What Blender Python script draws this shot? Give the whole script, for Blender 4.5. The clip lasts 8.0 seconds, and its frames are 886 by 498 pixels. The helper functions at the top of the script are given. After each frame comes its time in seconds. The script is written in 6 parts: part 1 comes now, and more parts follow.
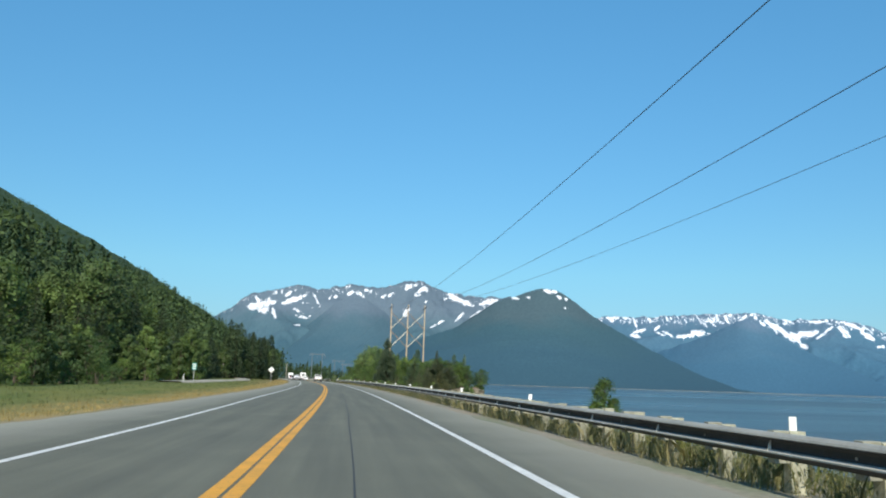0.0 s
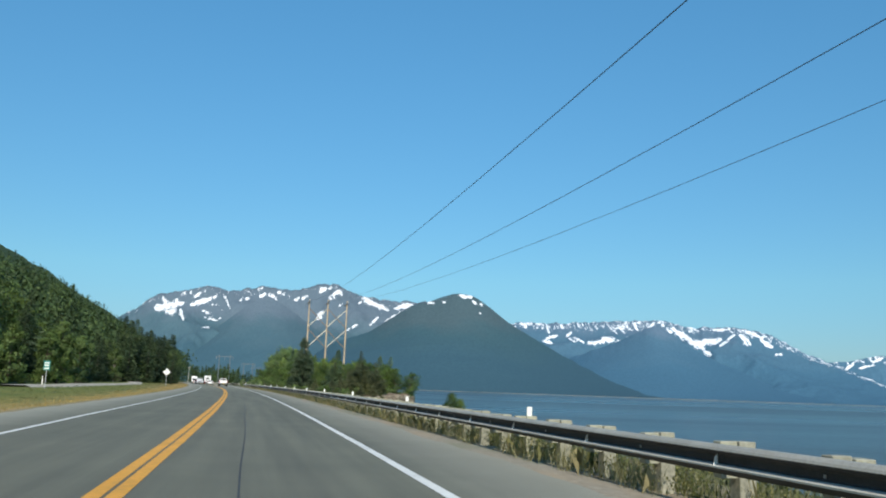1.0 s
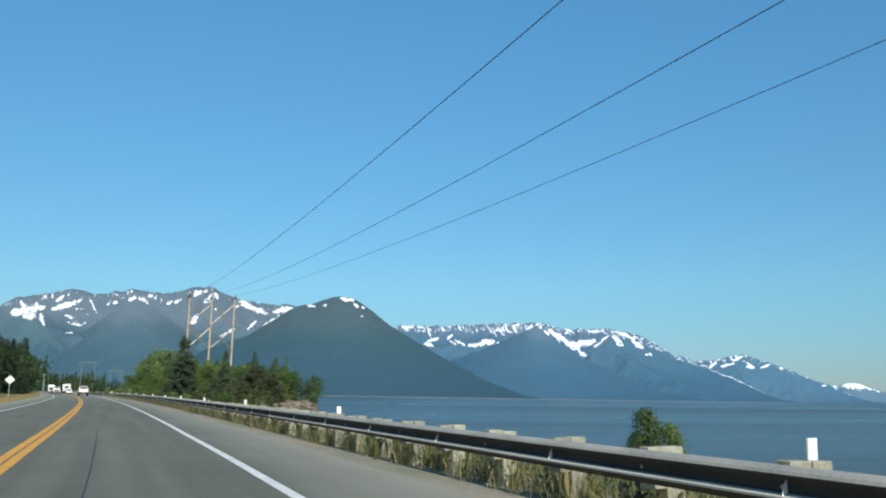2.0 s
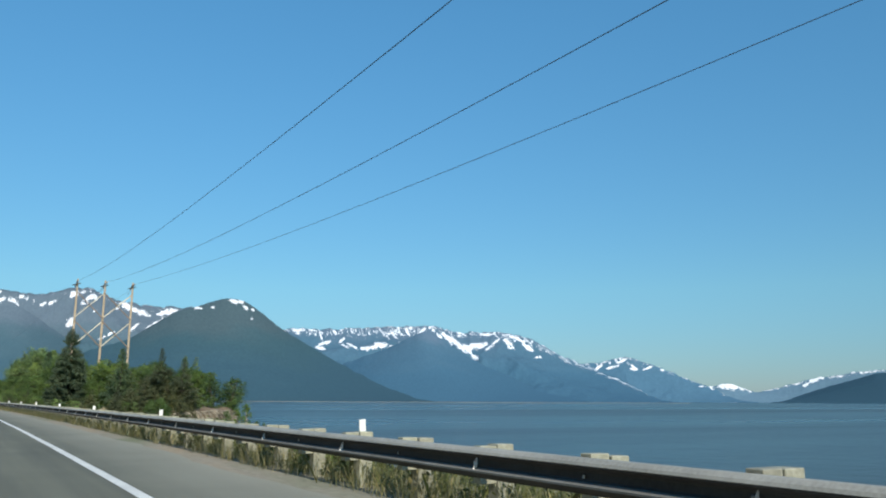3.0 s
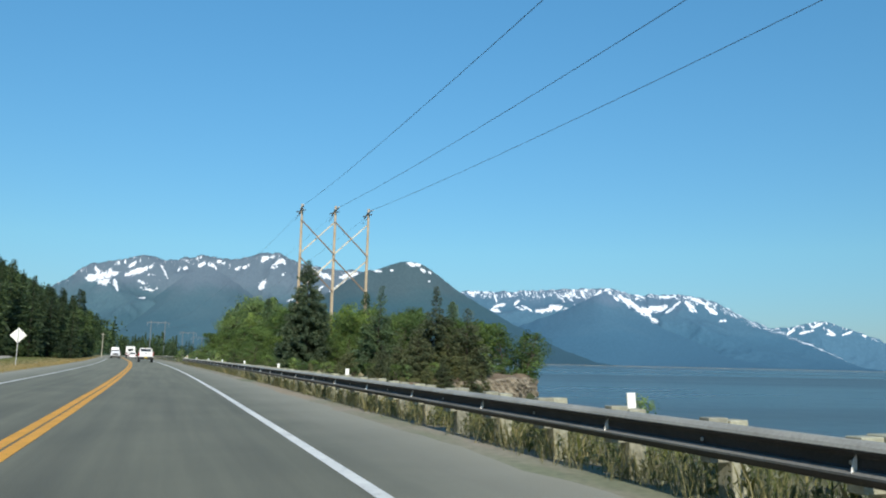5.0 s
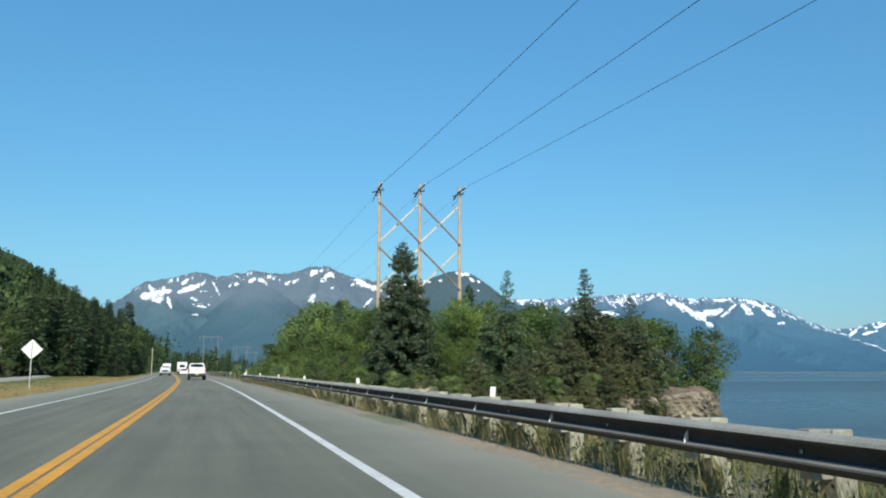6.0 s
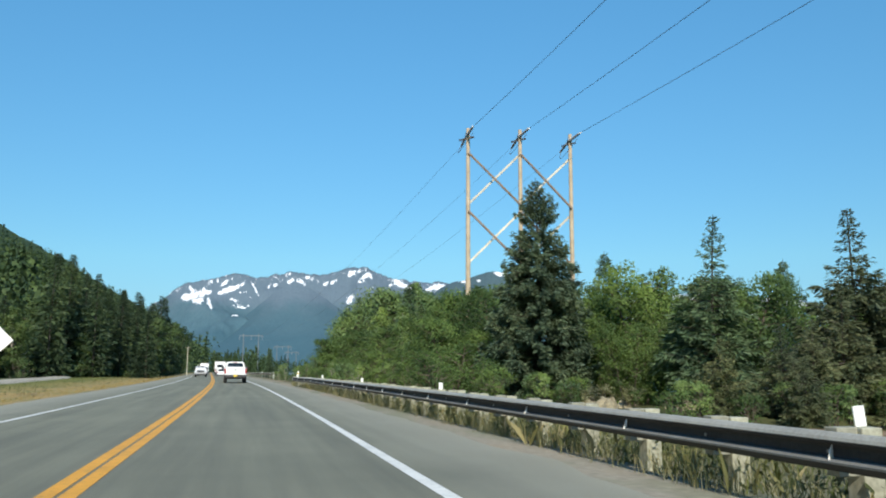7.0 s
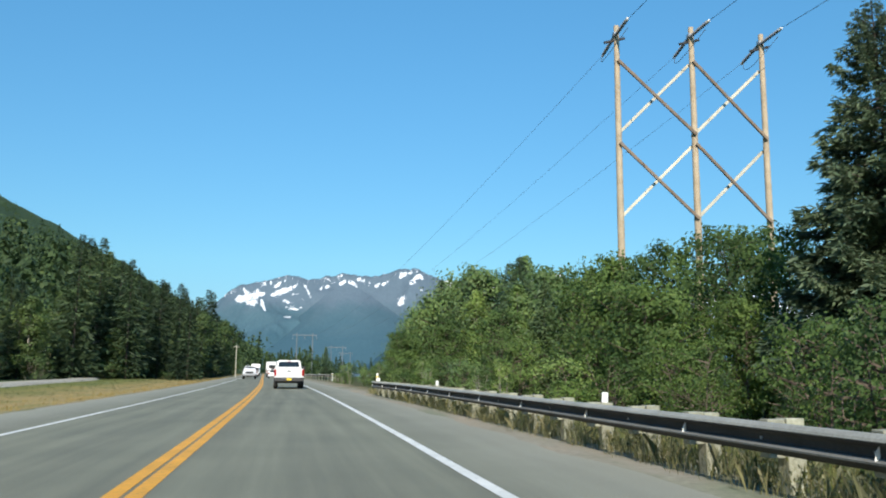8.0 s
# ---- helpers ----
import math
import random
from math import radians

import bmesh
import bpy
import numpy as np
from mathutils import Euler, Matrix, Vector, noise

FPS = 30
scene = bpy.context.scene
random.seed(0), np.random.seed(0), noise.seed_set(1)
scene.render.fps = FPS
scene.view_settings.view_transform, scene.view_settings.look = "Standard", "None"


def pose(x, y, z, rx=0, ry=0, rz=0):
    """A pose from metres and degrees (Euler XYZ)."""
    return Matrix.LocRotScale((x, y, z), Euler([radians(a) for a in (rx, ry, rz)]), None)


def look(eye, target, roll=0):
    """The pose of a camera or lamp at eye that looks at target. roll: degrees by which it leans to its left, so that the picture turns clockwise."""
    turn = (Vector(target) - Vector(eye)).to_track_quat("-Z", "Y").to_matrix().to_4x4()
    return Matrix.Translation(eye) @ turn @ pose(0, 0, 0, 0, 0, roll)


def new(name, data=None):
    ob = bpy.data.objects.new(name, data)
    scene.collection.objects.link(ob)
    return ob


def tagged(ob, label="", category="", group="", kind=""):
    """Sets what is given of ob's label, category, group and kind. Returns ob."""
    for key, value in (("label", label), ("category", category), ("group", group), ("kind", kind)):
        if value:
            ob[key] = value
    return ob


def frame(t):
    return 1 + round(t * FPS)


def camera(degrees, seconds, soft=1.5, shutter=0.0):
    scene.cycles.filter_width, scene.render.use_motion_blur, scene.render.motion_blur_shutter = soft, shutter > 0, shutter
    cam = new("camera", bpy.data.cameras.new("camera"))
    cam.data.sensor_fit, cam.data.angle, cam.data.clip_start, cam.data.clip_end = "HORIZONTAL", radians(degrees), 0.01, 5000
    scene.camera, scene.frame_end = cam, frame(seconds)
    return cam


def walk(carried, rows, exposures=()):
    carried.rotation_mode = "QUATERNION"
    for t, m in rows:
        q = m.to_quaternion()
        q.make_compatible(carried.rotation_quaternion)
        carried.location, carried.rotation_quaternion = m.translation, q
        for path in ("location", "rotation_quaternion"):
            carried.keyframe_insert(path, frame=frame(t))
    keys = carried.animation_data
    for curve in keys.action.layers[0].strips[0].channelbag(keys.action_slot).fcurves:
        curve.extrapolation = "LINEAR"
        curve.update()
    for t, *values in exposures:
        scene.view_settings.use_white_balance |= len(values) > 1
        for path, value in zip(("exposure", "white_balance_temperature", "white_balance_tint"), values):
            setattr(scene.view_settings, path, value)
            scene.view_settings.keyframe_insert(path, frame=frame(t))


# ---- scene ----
EXPO = ((0, 0.12, 6500, 10), (0.5, 0.07, 6500, 10), (1, 0.0, 6500, 10), (1.5, 0.02, 6500, 10), (3.5, -0.04, 6500, 10), (4, 0.05, 6500, 10), (5, 0.03, 6500, 10), (6.5, 0.12, 6500, 10), (8, 0.24, 6500, 10))
PLATES = (-4.4, 9.45, 23.9, 37.9, 50.35, 64.6, 78.7, 92.7, 106.25, 119.5, 133.8, 147.0, 160.25, 174.8, 188.2, 203.2, 217.6)   # along the guardrail: posts that carry marker plates
# The camera: seconds, place, pitch up, lean and turn to the right of +y.
cam = camera(56.87, 8.0, soft=2.0)
ROWS = (
    (0, -0.07, 0.00, 1.17, 9.19, 1.77, 7.83),
    (0.5, 0.34, 11.46, 1.17, 9.43, 1.87, 9.63),
    (1, 0.71, 22.86, 1.17, 9.71, 1.98, 13.81),
    (1.5, 1.03, 34.18, 1.17, 9.98, 1.56, 17.93),
    (2, 1.29, 45.44, 1.17, 10.16, 0.88, 22.27),
    (2.2, 1.38, 49.93, 1.17, 10.32, 0.64, 24.33),
    (3.3, 1.67, 74.40, 1.17, 10.32, 0.32, 30.49),
    (3.5, 1.69, 78.82, 1.17, 9.88, 0.65, 29.73),
    (4, 1.70, 89.81, 1.17, 8.78, 1.12, 26.10),
    (4.5, 1.69, 100.73, 1.17, 7.73, 1.12, 21.83),
    (5, 1.65, 111.58, 1.17, 7.74, 1.26, 17.96),
    (5.2, 1.61, 115.90, 1.17, 7.93, 1.26, 16.77),
    (6.3, 1.23, 139.46, 1.17, 8.56, -0.25, 14.07),
    (6.5, 1.12, 143.71, 1.17, 8.64, -0.25, 13.55),
    (7, 0.81, 154.28, 1.17, 8.46, 0.15, 12.08),
    (7.5, 0.46, 164.78, 1.17, 8.59, 0.26, 10.43),
    (8, 0.06, 175.21, 1.17, 8.57, 0.36, 8.53),
)


def lens_pose(x, y, z, pitch, lean, turn):
    level = pose(0, 0, 0, 0, 0, -turn) @ pose(0, 0, 0, 90 + pitch) @ pose(0, 0, 0, 0, 0, lean)
    return Matrix.Translation((x, y, z)) @ level


walk(cam, [(t, lens_pose(*row)) for t, *row in ROWS], exposures=EXPO)

# ---- world and sun: sun from behind the camera, a little on the land side ----
SUN_TURN, SUN_HIGH = 189.0, 34.0   # degrees to the right of +y, and above the horizon
world = bpy.data.worlds.new("world")
scene.world = world
world.use_nodes = True
wn, wl = world.node_tree.nodes, world.node_tree.links
sky = wn.new("ShaderNodeTexSky")
sky.sky_type, sky.sun_disc = "NISHITA", False
sky.sun_elevation, sky.sun_rotation = radians(SUN_HIGH), radians(SUN_TURN)
sky.air_density, sky.dust_density, sky.ozone_density, sky.altitude = 1.25, 0.0, 7.0, 0
tone = wn.new("ShaderNodeMix")
tone.data_type, tone.blend_type = "RGBA", "MULTIPLY"
tone.inputs["Factor"].default_value = 1.0
# clear northern air: a deeper blue that thins only slowly with height
rise_of = wn.new("ShaderNodeSeparateXYZ")
wl.new(wn.new("ShaderNodeTexCoord").outputs["Generated"], rise_of.inputs[0])
air = wn.new("ShaderNodeValToRGB")
air.color_ramp.elements[0].position, air.color_ramp.elements[0].color = 0.0, (0.285, 0.4, 0.575, 1)
air.color_ramp.elements[1].position, air.color_ramp.elements[1].color = 0.45, (0.605, 1.0, 0.97, 1)
low_air = air.color_ramp.elements.new(0.13)
low_air.color = (0.478, 0.672, 0.675, 1)
wl.new(rise_of.outputs[2], air.inputs[0])
wl.new(air.outputs[0], tone.inputs["B"])
wl.new(sky.outputs[0], tone.inputs["A"])
wl.new(tone.outputs["Result"], wn["Background"].inputs["Color"])
wn["Background"].inputs["Strength"].default_value = 0.15
sun = new("sun", bpy.data.lights.new("sun", "SUN"))
sun.data.energy, sun.data.angle, sun.data.color = 4.85, radians(0.5), (1.0, 0.93, 0.8)
toward = Vector((math.sin(radians(SUN_TURN)) * math.cos(radians(SUN_HIGH)), math.cos(radians(SUN_TURN)) * math.cos(radians(SUN_HIGH)), math.sin(radians(SUN_HIGH))))
sun.matrix_world = look(toward * 100, (0, 0, 0))


# ---- materials ----
def nodes_of(name):
    m = bpy.data.materials.new(name)
    m.use_nodes = True
    n, l = m.node_tree.nodes, m.node_tree.links
    return m, n, l, n["Principled BSDF"]


def ramp_node(n, stops):
    r = n.new("ShaderNodeValToRGB")
    e = r.color_ramp.elements
    while len(e) < len(stops):
        e.new(0.5)
    for k, (at, c) in enumerate(stops):
        e[k].position, e[k].color = at, (*c, 1)
    return r


def noise_node(n, l, scale, detail=4, source=None, rough=0.55):
    t = n.new("ShaderNodeTexNoise")
    t.inputs["Scale"].default_value, t.inputs["Detail"].default_value, t.inputs["Roughness"].default_value = scale, detail, rough
    if source is not None:
        l.new(source, t.inputs["Vector"])
    return t


def mix_node(n, l, mode, fac, a, b):
    m = n.new("ShaderNodeMix")
    m.data_type, m.blend_type = "RGBA", mode
    for sock, val in ((m.inputs["Factor"], fac), (m.inputs["A"], a), (m.inputs["B"], b)):
        if isinstance(val, (int, float)):
            sock.default_value = val
        elif isinstance(val, tuple):
            sock.default_value = (*val, 1)
        else:
            l.new(val, sock)
    return m.outputs["Result"]


def grained(name, dark, light, scale=8.0, fine=60.0, rough=0.7, metal=0.0, bump=0.1, spread=(0.35, 0.65), object_vary=0.0, coat=0.0, dist=0.01):
    """A surface with patches and fine grain between two colours, and a little relief."""
    m, n, l, p = nodes_of(name)
    pos = n.new("ShaderNodeTexCoord").outputs["Object"]
    big, small = noise_node(n, l, scale, 5, pos), noise_node(n, l, fine, 3, pos)
    add = n.new("ShaderNodeMath")
    add.operation = "MULTIPLY_ADD"
    l.new(small.outputs["Fac"], add.inputs[0])
    add.inputs[1].default_value = 0.45
    half = n.new("ShaderNodeMath")
    half.operation = "MULTIPLY"
    half.inputs[1].default_value = 0.55
    l.new(big.outputs["Fac"], half.inputs[0])
    l.new(half.outputs[0], add.inputs[2])
    r = ramp_node(n, ((spread[0], dark), (spread[1], light)))
    l.new(add.outputs[0], r.inputs[0])
    colour = r.outputs[0]
    if object_vary:
        info = n.new("ShaderNodeObjectInfo")
        v = ramp_node(n, ((0, (1 - object_vary,) * 3), (1, (1 + object_vary * 0.6, 1 + object_vary * 0.6, 1 + object_vary * 0.3))))
        l.new(info.outputs["Random"], v.inputs[0])
        colour = mix_node(n, l, "MULTIPLY", 1.0, colour, v.outputs[0])
    l.new(colour, p.inputs["Base Color"])
    p.inputs["Roughness"].default_value, p.inputs["Metallic"].default_value = rough, metal
    p.inputs["Coat Weight"].default_value = coat
    if bump:
        b = n.new("ShaderNodeBump")
        b.inputs["Strength"].default_value, b.inputs["Distance"].default_value = bump, dist
        l.new(add.outputs[0], b.inputs["Height"])
        l.new(b.outputs[0], p.inputs["Normal"])
    return m


def foliage(name, dark, light, tip, rough=0.55, thin=0.35, patch_scale=0.5, depth=0.25, dim=0.62, single=False):
    """Leaves: each leaf its own shade, each plant its own tone, some light passing through."""
    m, n, l, p = nodes_of(name)
    isle = n.new("ShaderNodeNewGeometry").outputs["Random Per Island"]
    r = ramp_node(n, ((0.0, dark), (0.55, light), (1.0, tip)))
    l.new(isle, r.inputs[0])
    if single:      # many trees in one mesh: each carries its own tone
        tone = n.new("ShaderNodeAttribute")
        tone.attribute_name = "tone"
        own = tone.outputs["Fac"]
    else:
        own = n.new("ShaderNodeObjectInfo").outputs["Random"]
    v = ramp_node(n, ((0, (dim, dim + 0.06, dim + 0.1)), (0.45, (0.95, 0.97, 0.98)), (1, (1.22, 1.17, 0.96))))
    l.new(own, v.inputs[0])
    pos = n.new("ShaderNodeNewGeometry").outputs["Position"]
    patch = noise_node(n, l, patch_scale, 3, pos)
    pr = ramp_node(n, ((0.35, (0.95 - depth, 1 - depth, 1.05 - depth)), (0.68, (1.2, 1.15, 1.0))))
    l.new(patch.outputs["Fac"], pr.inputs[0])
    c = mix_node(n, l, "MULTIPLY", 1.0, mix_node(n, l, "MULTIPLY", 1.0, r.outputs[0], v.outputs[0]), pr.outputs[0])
    l.new(c, p.inputs["Base Color"])
    p.inputs["Roughness"].default_value, p.inputs["Specular IOR Level"].default_value = rough, 0.3
    tr = n.new("ShaderNodeBsdfTranslucent")
    l.new(c, tr.inputs["Color"])
    ms = n.new("ShaderNodeMixShader")
    ms.inputs[0].default_value = thin
    l.new(p.outputs[0], ms.inputs[1])
    l.new(tr.outputs[0], ms.inputs[2])
    l.new(ms.outputs[0], n["Material Output"].inputs["Surface"])
    return m


def plain(name, colour, rough=0.5, metal=0.0, coat=0.0):
    return grained(name, tuple(c * 0.9 for c in colour), tuple(min(1, c * 1.06) for c in colour), 3.0, 40.0, rough, metal, 0.0, (0.3, 0.7), 0.0, coat)


def road_material():
    """Worn asphalt: aggregate, long wheel tracks, patches and faint cracks along the lanes."""
    m, n, l, p = nodes_of("asphalt")
    uv = n.new("ShaderNodeUVMap").outputs[0]
    split = n.new("ShaderNodeSeparateXYZ")
    l.new(uv, split.inputs[0])
    fine, mid = noise_node(n, l, 55, 3, uv), noise_node(n, l, 0.35, 5, uv)
    long = n.new("ShaderNodeMapping")
    long.inputs["Scale"].default_value = (1.3, 0.04, 1)
    l.new(uv, long.inputs[0])
    streak = noise_node(n, l, 1.6, 4, long.outputs[0])
    base = ramp_node(n, ((0.3, (0.136, 0.136, 0.1)), (0.72, (0.172, 0.17, 0.124))))
    l.new(mid.outputs["Fac"], base.inputs[0])
    st = ramp_node(n, ((0.32, (0.8, 0.8, 0.8)), (0.66, (1.13, 1.13, 1.1))))
    l.new(streak.outputs["Fac"], st.inputs[0])
    gr = ramp_node(n, ((0.3, (0.82, 0.82, 0.82)), (0.7, (1.16, 1.16, 1.15))))
    l.new(fine.outputs["Fac"], gr.inputs[0])
    c = mix_node(n, l, "MULTIPLY", 1, mix_node(n, l, "MULTIPLY", 1, base.outputs[0], st.outputs[0]), gr.outputs[0])
    # the surface gets paler towards the point, from y 118 to 185
    y_gain = n.new("ShaderNodeMapRange")
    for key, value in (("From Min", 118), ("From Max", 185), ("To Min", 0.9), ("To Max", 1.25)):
        y_gain.inputs[key].default_value = value
    l.new(split.outputs[1], y_gain.inputs["Value"])
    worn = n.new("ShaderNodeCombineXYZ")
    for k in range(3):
        l.new(y_gain.outputs[0], worn.inputs[k])
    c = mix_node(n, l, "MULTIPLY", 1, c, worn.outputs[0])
    # shoulders are paler and dustier than the lanes
    side = n.new("ShaderNodeMath")
    side.operation = "ABSOLUTE"
    l.new(split.outputs[0], side.inputs[0])
    wob = n.new("ShaderNodeMath")
    wob.operation = "MULTIPLY_ADD"
    wob.inputs[1].default_value = 0.9
    l.new(mid.outputs["Fac"], wob.inputs[0])
    l.new(side.outputs[0], wob.inputs[2])
    dust = ramp_node(n, ((0.0, (0, 0, 0)), (1.0, (1, 1, 1))))
    rng = n.new("ShaderNodeMapRange")
    rng.inputs["From Min"].default_value, rng.inputs["From Max"].default_value = 3.9, 6.2
    l.new(wob.outputs[0], rng.inputs["Value"])
    l.new(rng.outputs[0], dust.inputs[0])
    c = mix_node(n, l, "MIX", dust.outputs[0], c, mix_node(n, l, "MULTIPLY", 1, (0.3, 0.29, 0.228), gr.outputs[0]))
    l.new(c, p.inputs["Base Color"])
    p.inputs["Roughness"].default_value = 0.82
    b = n.new("ShaderNodeBump")
    b.inputs["Strength"].default_value, b.inputs["Distance"].default_value = 0.35, 0.006
    l.new(fine.outputs["Fac"], b.inputs["Height"])
    l.new(b.outputs[0], p.inputs["Normal"])
    return m


def paint_material(name, colour, worn):
    """Road paint, chipped through to the asphalt in places."""
    m, n, l, p = nodes_of(name)
    pos = n.new("ShaderNodeNewGeometry").outputs["Position"]
    chip, soft = noise_node(n, l, 9, 6, pos, 0.7), noise_node(n, l, 1.1, 3, pos)
    r = ramp_node(n, ((0.30, worn), (0.42, tuple(c * 0.86 for c in colour)), (0.7, colour)))
    l.new(chip.outputs["Fac"], r.inputs[0])
    s = ramp_node(n, ((0.3, (0.82, 0.82, 0.82)), (0.7, (1.05, 1.05, 1.05))))
    l.new(soft.outputs["Fac"], s.inputs[0])
    l.new(mix_node(n, l, "MULTIPLY", 1, r.outputs[0], s.outputs[0]), p.inputs["Base Color"])
    p.inputs["Roughness"].default_value = 0.6
    return m


def ground_material():
    """Land by its distance from the road's middle line: gravel edge, dry and green grass, scrub on the hillside, mud by the water."""
    m, n, l, p = nodes_of("land")
    uv = n.new("ShaderNodeUVMap").outputs[0]
    split = n.new("ShaderNodeSeparateXYZ")
    l.new(uv, split.inputs[0])
    pos = n.new("ShaderNodeNewGeometry").outputs["Position"]
    big, fine = noise_node(n, l, 0.18, 5, pos), noise_node(n, l, 7, 5, pos, 0.7)
    wob = n.new("ShaderNodeMath")
    wob.operation = "MULTIPLY_ADD"
    wob.inputs[1].default_value = 3.2
    l.new(big.outputs["Fac"], wob.inputs[0])
    l.new(split.outputs[0], wob.inputs[2])
    wider = n.new("ShaderNodeMapRange")   # the dry strip widens along the road
    for key, value in (("From Min", 125), ("From Max", 195), ("To Min", 0.0), ("To Max", 3.6)):
        wider.inputs[key].default_value = value
    l.new(split.outputs[1], wider.inputs["Value"])
    left = n.new("ShaderNodeMath")        # on the land side only
    left.operation = "LESS_THAN"
    left.inputs[1].default_value = -6.0
    l.new(split.outputs[0], left.inputs[0])
    shift = n.new("ShaderNodeMath")
    shift.operation = "MULTIPLY_ADD"
    l.new(wider.outputs[0], shift.inputs[0])
    l.new(left.outputs[0], shift.inputs[1])
    l.new(wob.outputs[0], shift.inputs[2])
    most = n.new("ShaderNodeMath")        # up to the gravel edge
    most.operation = "MINIMUM"
    l.new(shift.outputs[0], most.inputs[0])
    lim = n.new("ShaderNodeMath")
    lim.operation = "MAXIMUM"
    lim.inputs[1].default_value = -5.4
    l.new(wob.outputs[0], lim.inputs[0])
    l.new(lim.outputs[0], most.inputs[1])
    rng = n.new("ShaderNodeMapRange")
    rng.inputs["From Min"].default_value, rng.inputs["From Max"].default_value = -40 + 1.6, 40 + 1.6
    l.new(most.outputs[0], rng.inputs["Value"])
    zone = ramp_node(n, ((0.0, (0.045, 0.076, 0.034)), (0.17, (0.045, 0.07, 0.026)), (0.26, (0.13, 0.16, 0.046)), (0.35, (0.16, 0.17, 0.052)), (0.385, (0.255, 0.215, 0.085)),
                         (0.413, (0.335, 0.255, 0.115)), (0.428, (0.24, 0.21, 0.14)), (0.572, (0.31, 0.285, 0.235)), (0.6, (0.24, 0.21, 0.145)),
                         (0.62, (0.085, 0.085, 0.035)), (0.72, (0.06, 0.07, 0.03)), (1.0, (0.05, 0.06, 0.03))))
    l.new(rng.outputs[0], zone.inputs[0])
    gr = ramp_node(n, ((0.25, (0.72, 0.72, 0.7)), (0.75, (1.28, 1.26, 1.22))))
    l.new(fine.outputs["Fac"], gr.inputs[0])
    patch = ramp_node(n, ((0.36, (0.62, 0.78, 0.62)), (0.5, (1, 1, 1)), (0.66, (1.22, 1.08, 0.95))))
    stretched = n.new("ShaderNodeMapping")
    stretched.inputs["Scale"].default_value = (0.9, 0.28, 1)
    l.new(uv, stretched.inputs[0])
    l.new(noise_node(n, l, 0.5, 5, stretched.outputs[0], 0.6).outputs["Fac"], patch.inputs[0])
    zones = mix_node(n, l, "MULTIPLY", 0.8, zone.outputs[0], patch.outputs[0])
    l.new(mix_node(n, l, "MULTIPLY", 1, zones, gr.outputs[0]), p.inputs["Base Color"])
    p.inputs["Roughness"].default_value, p.inputs["Specular IOR Level"].default_value = 0.95, 0.15
    b = n.new("ShaderNodeBump")
    b.inputs["Strength"].default_value, b.inputs["Distance"].default_value = 0.35, 0.04
    l.new(fine.outputs["Fac"], b.inputs["Height"])
    l.new(b.outputs[0], p.inputs["Normal"])
    return m


def water_material():
    """Silty grey-blue tidal water with fine wind ripples and long calm streaks."""
    m, n, l, p = nodes_of("tidal_water")
    pos = n.new("ShaderNodeNewGeometry").outputs["Position"]
    long = n.new("ShaderNodeMapping")
    long.inputs["Rotation"].default_value = (0, 0, radians(-35))
    long.inputs["Scale"].default_value = (0.0016, 0.009, 1)
    l.new(pos, long.inputs[0])
    streak = noise_node(n, l, 1.0, 5, long.outputs[0])
    c = ramp_node(n, ((0.35, (0.031, 0.049, 0.056)), (0.65, (0.06, 0.083, 0.088))))
    l.new(streak.outputs["Fac"], c.inputs[0])
    l.new(c.outputs[0], p.inputs["Base Color"])
    r = ramp_node(n, ((0.35, (0.24,) * 3), (0.65, (0.4,) * 3)))
    l.new(streak.outputs["Fac"], r.inputs[0])
    l.new(r.outputs[0], p.inputs["Roughness"])
    p.inputs["IOR"].default_value, p.inputs["Specular IOR Level"].default_value = 1.33, 0.3
    rip, swell = noise_node(n, l, 1.1, 4, pos), noise_node(n, l, 0.12, 3, pos)
    both = n.new("ShaderNodeMath")
    both.operation = "MULTIPLY_ADD"
    both.inputs[1].default_value = 0.35
    l.new(rip.outputs["Fac"], both.inputs[0])
    l.new(swell.outputs["Fac"], both.inputs[2])
    b = n.new("ShaderNodeBump")
    b.inputs["Strength"].default_value, b.inputs["Distance"].default_value = 1.0, 0.4
    l.new(both.outputs[0], b.inputs["Height"])
    l.new(b.outputs[0], p.inputs["Normal"])
    return m


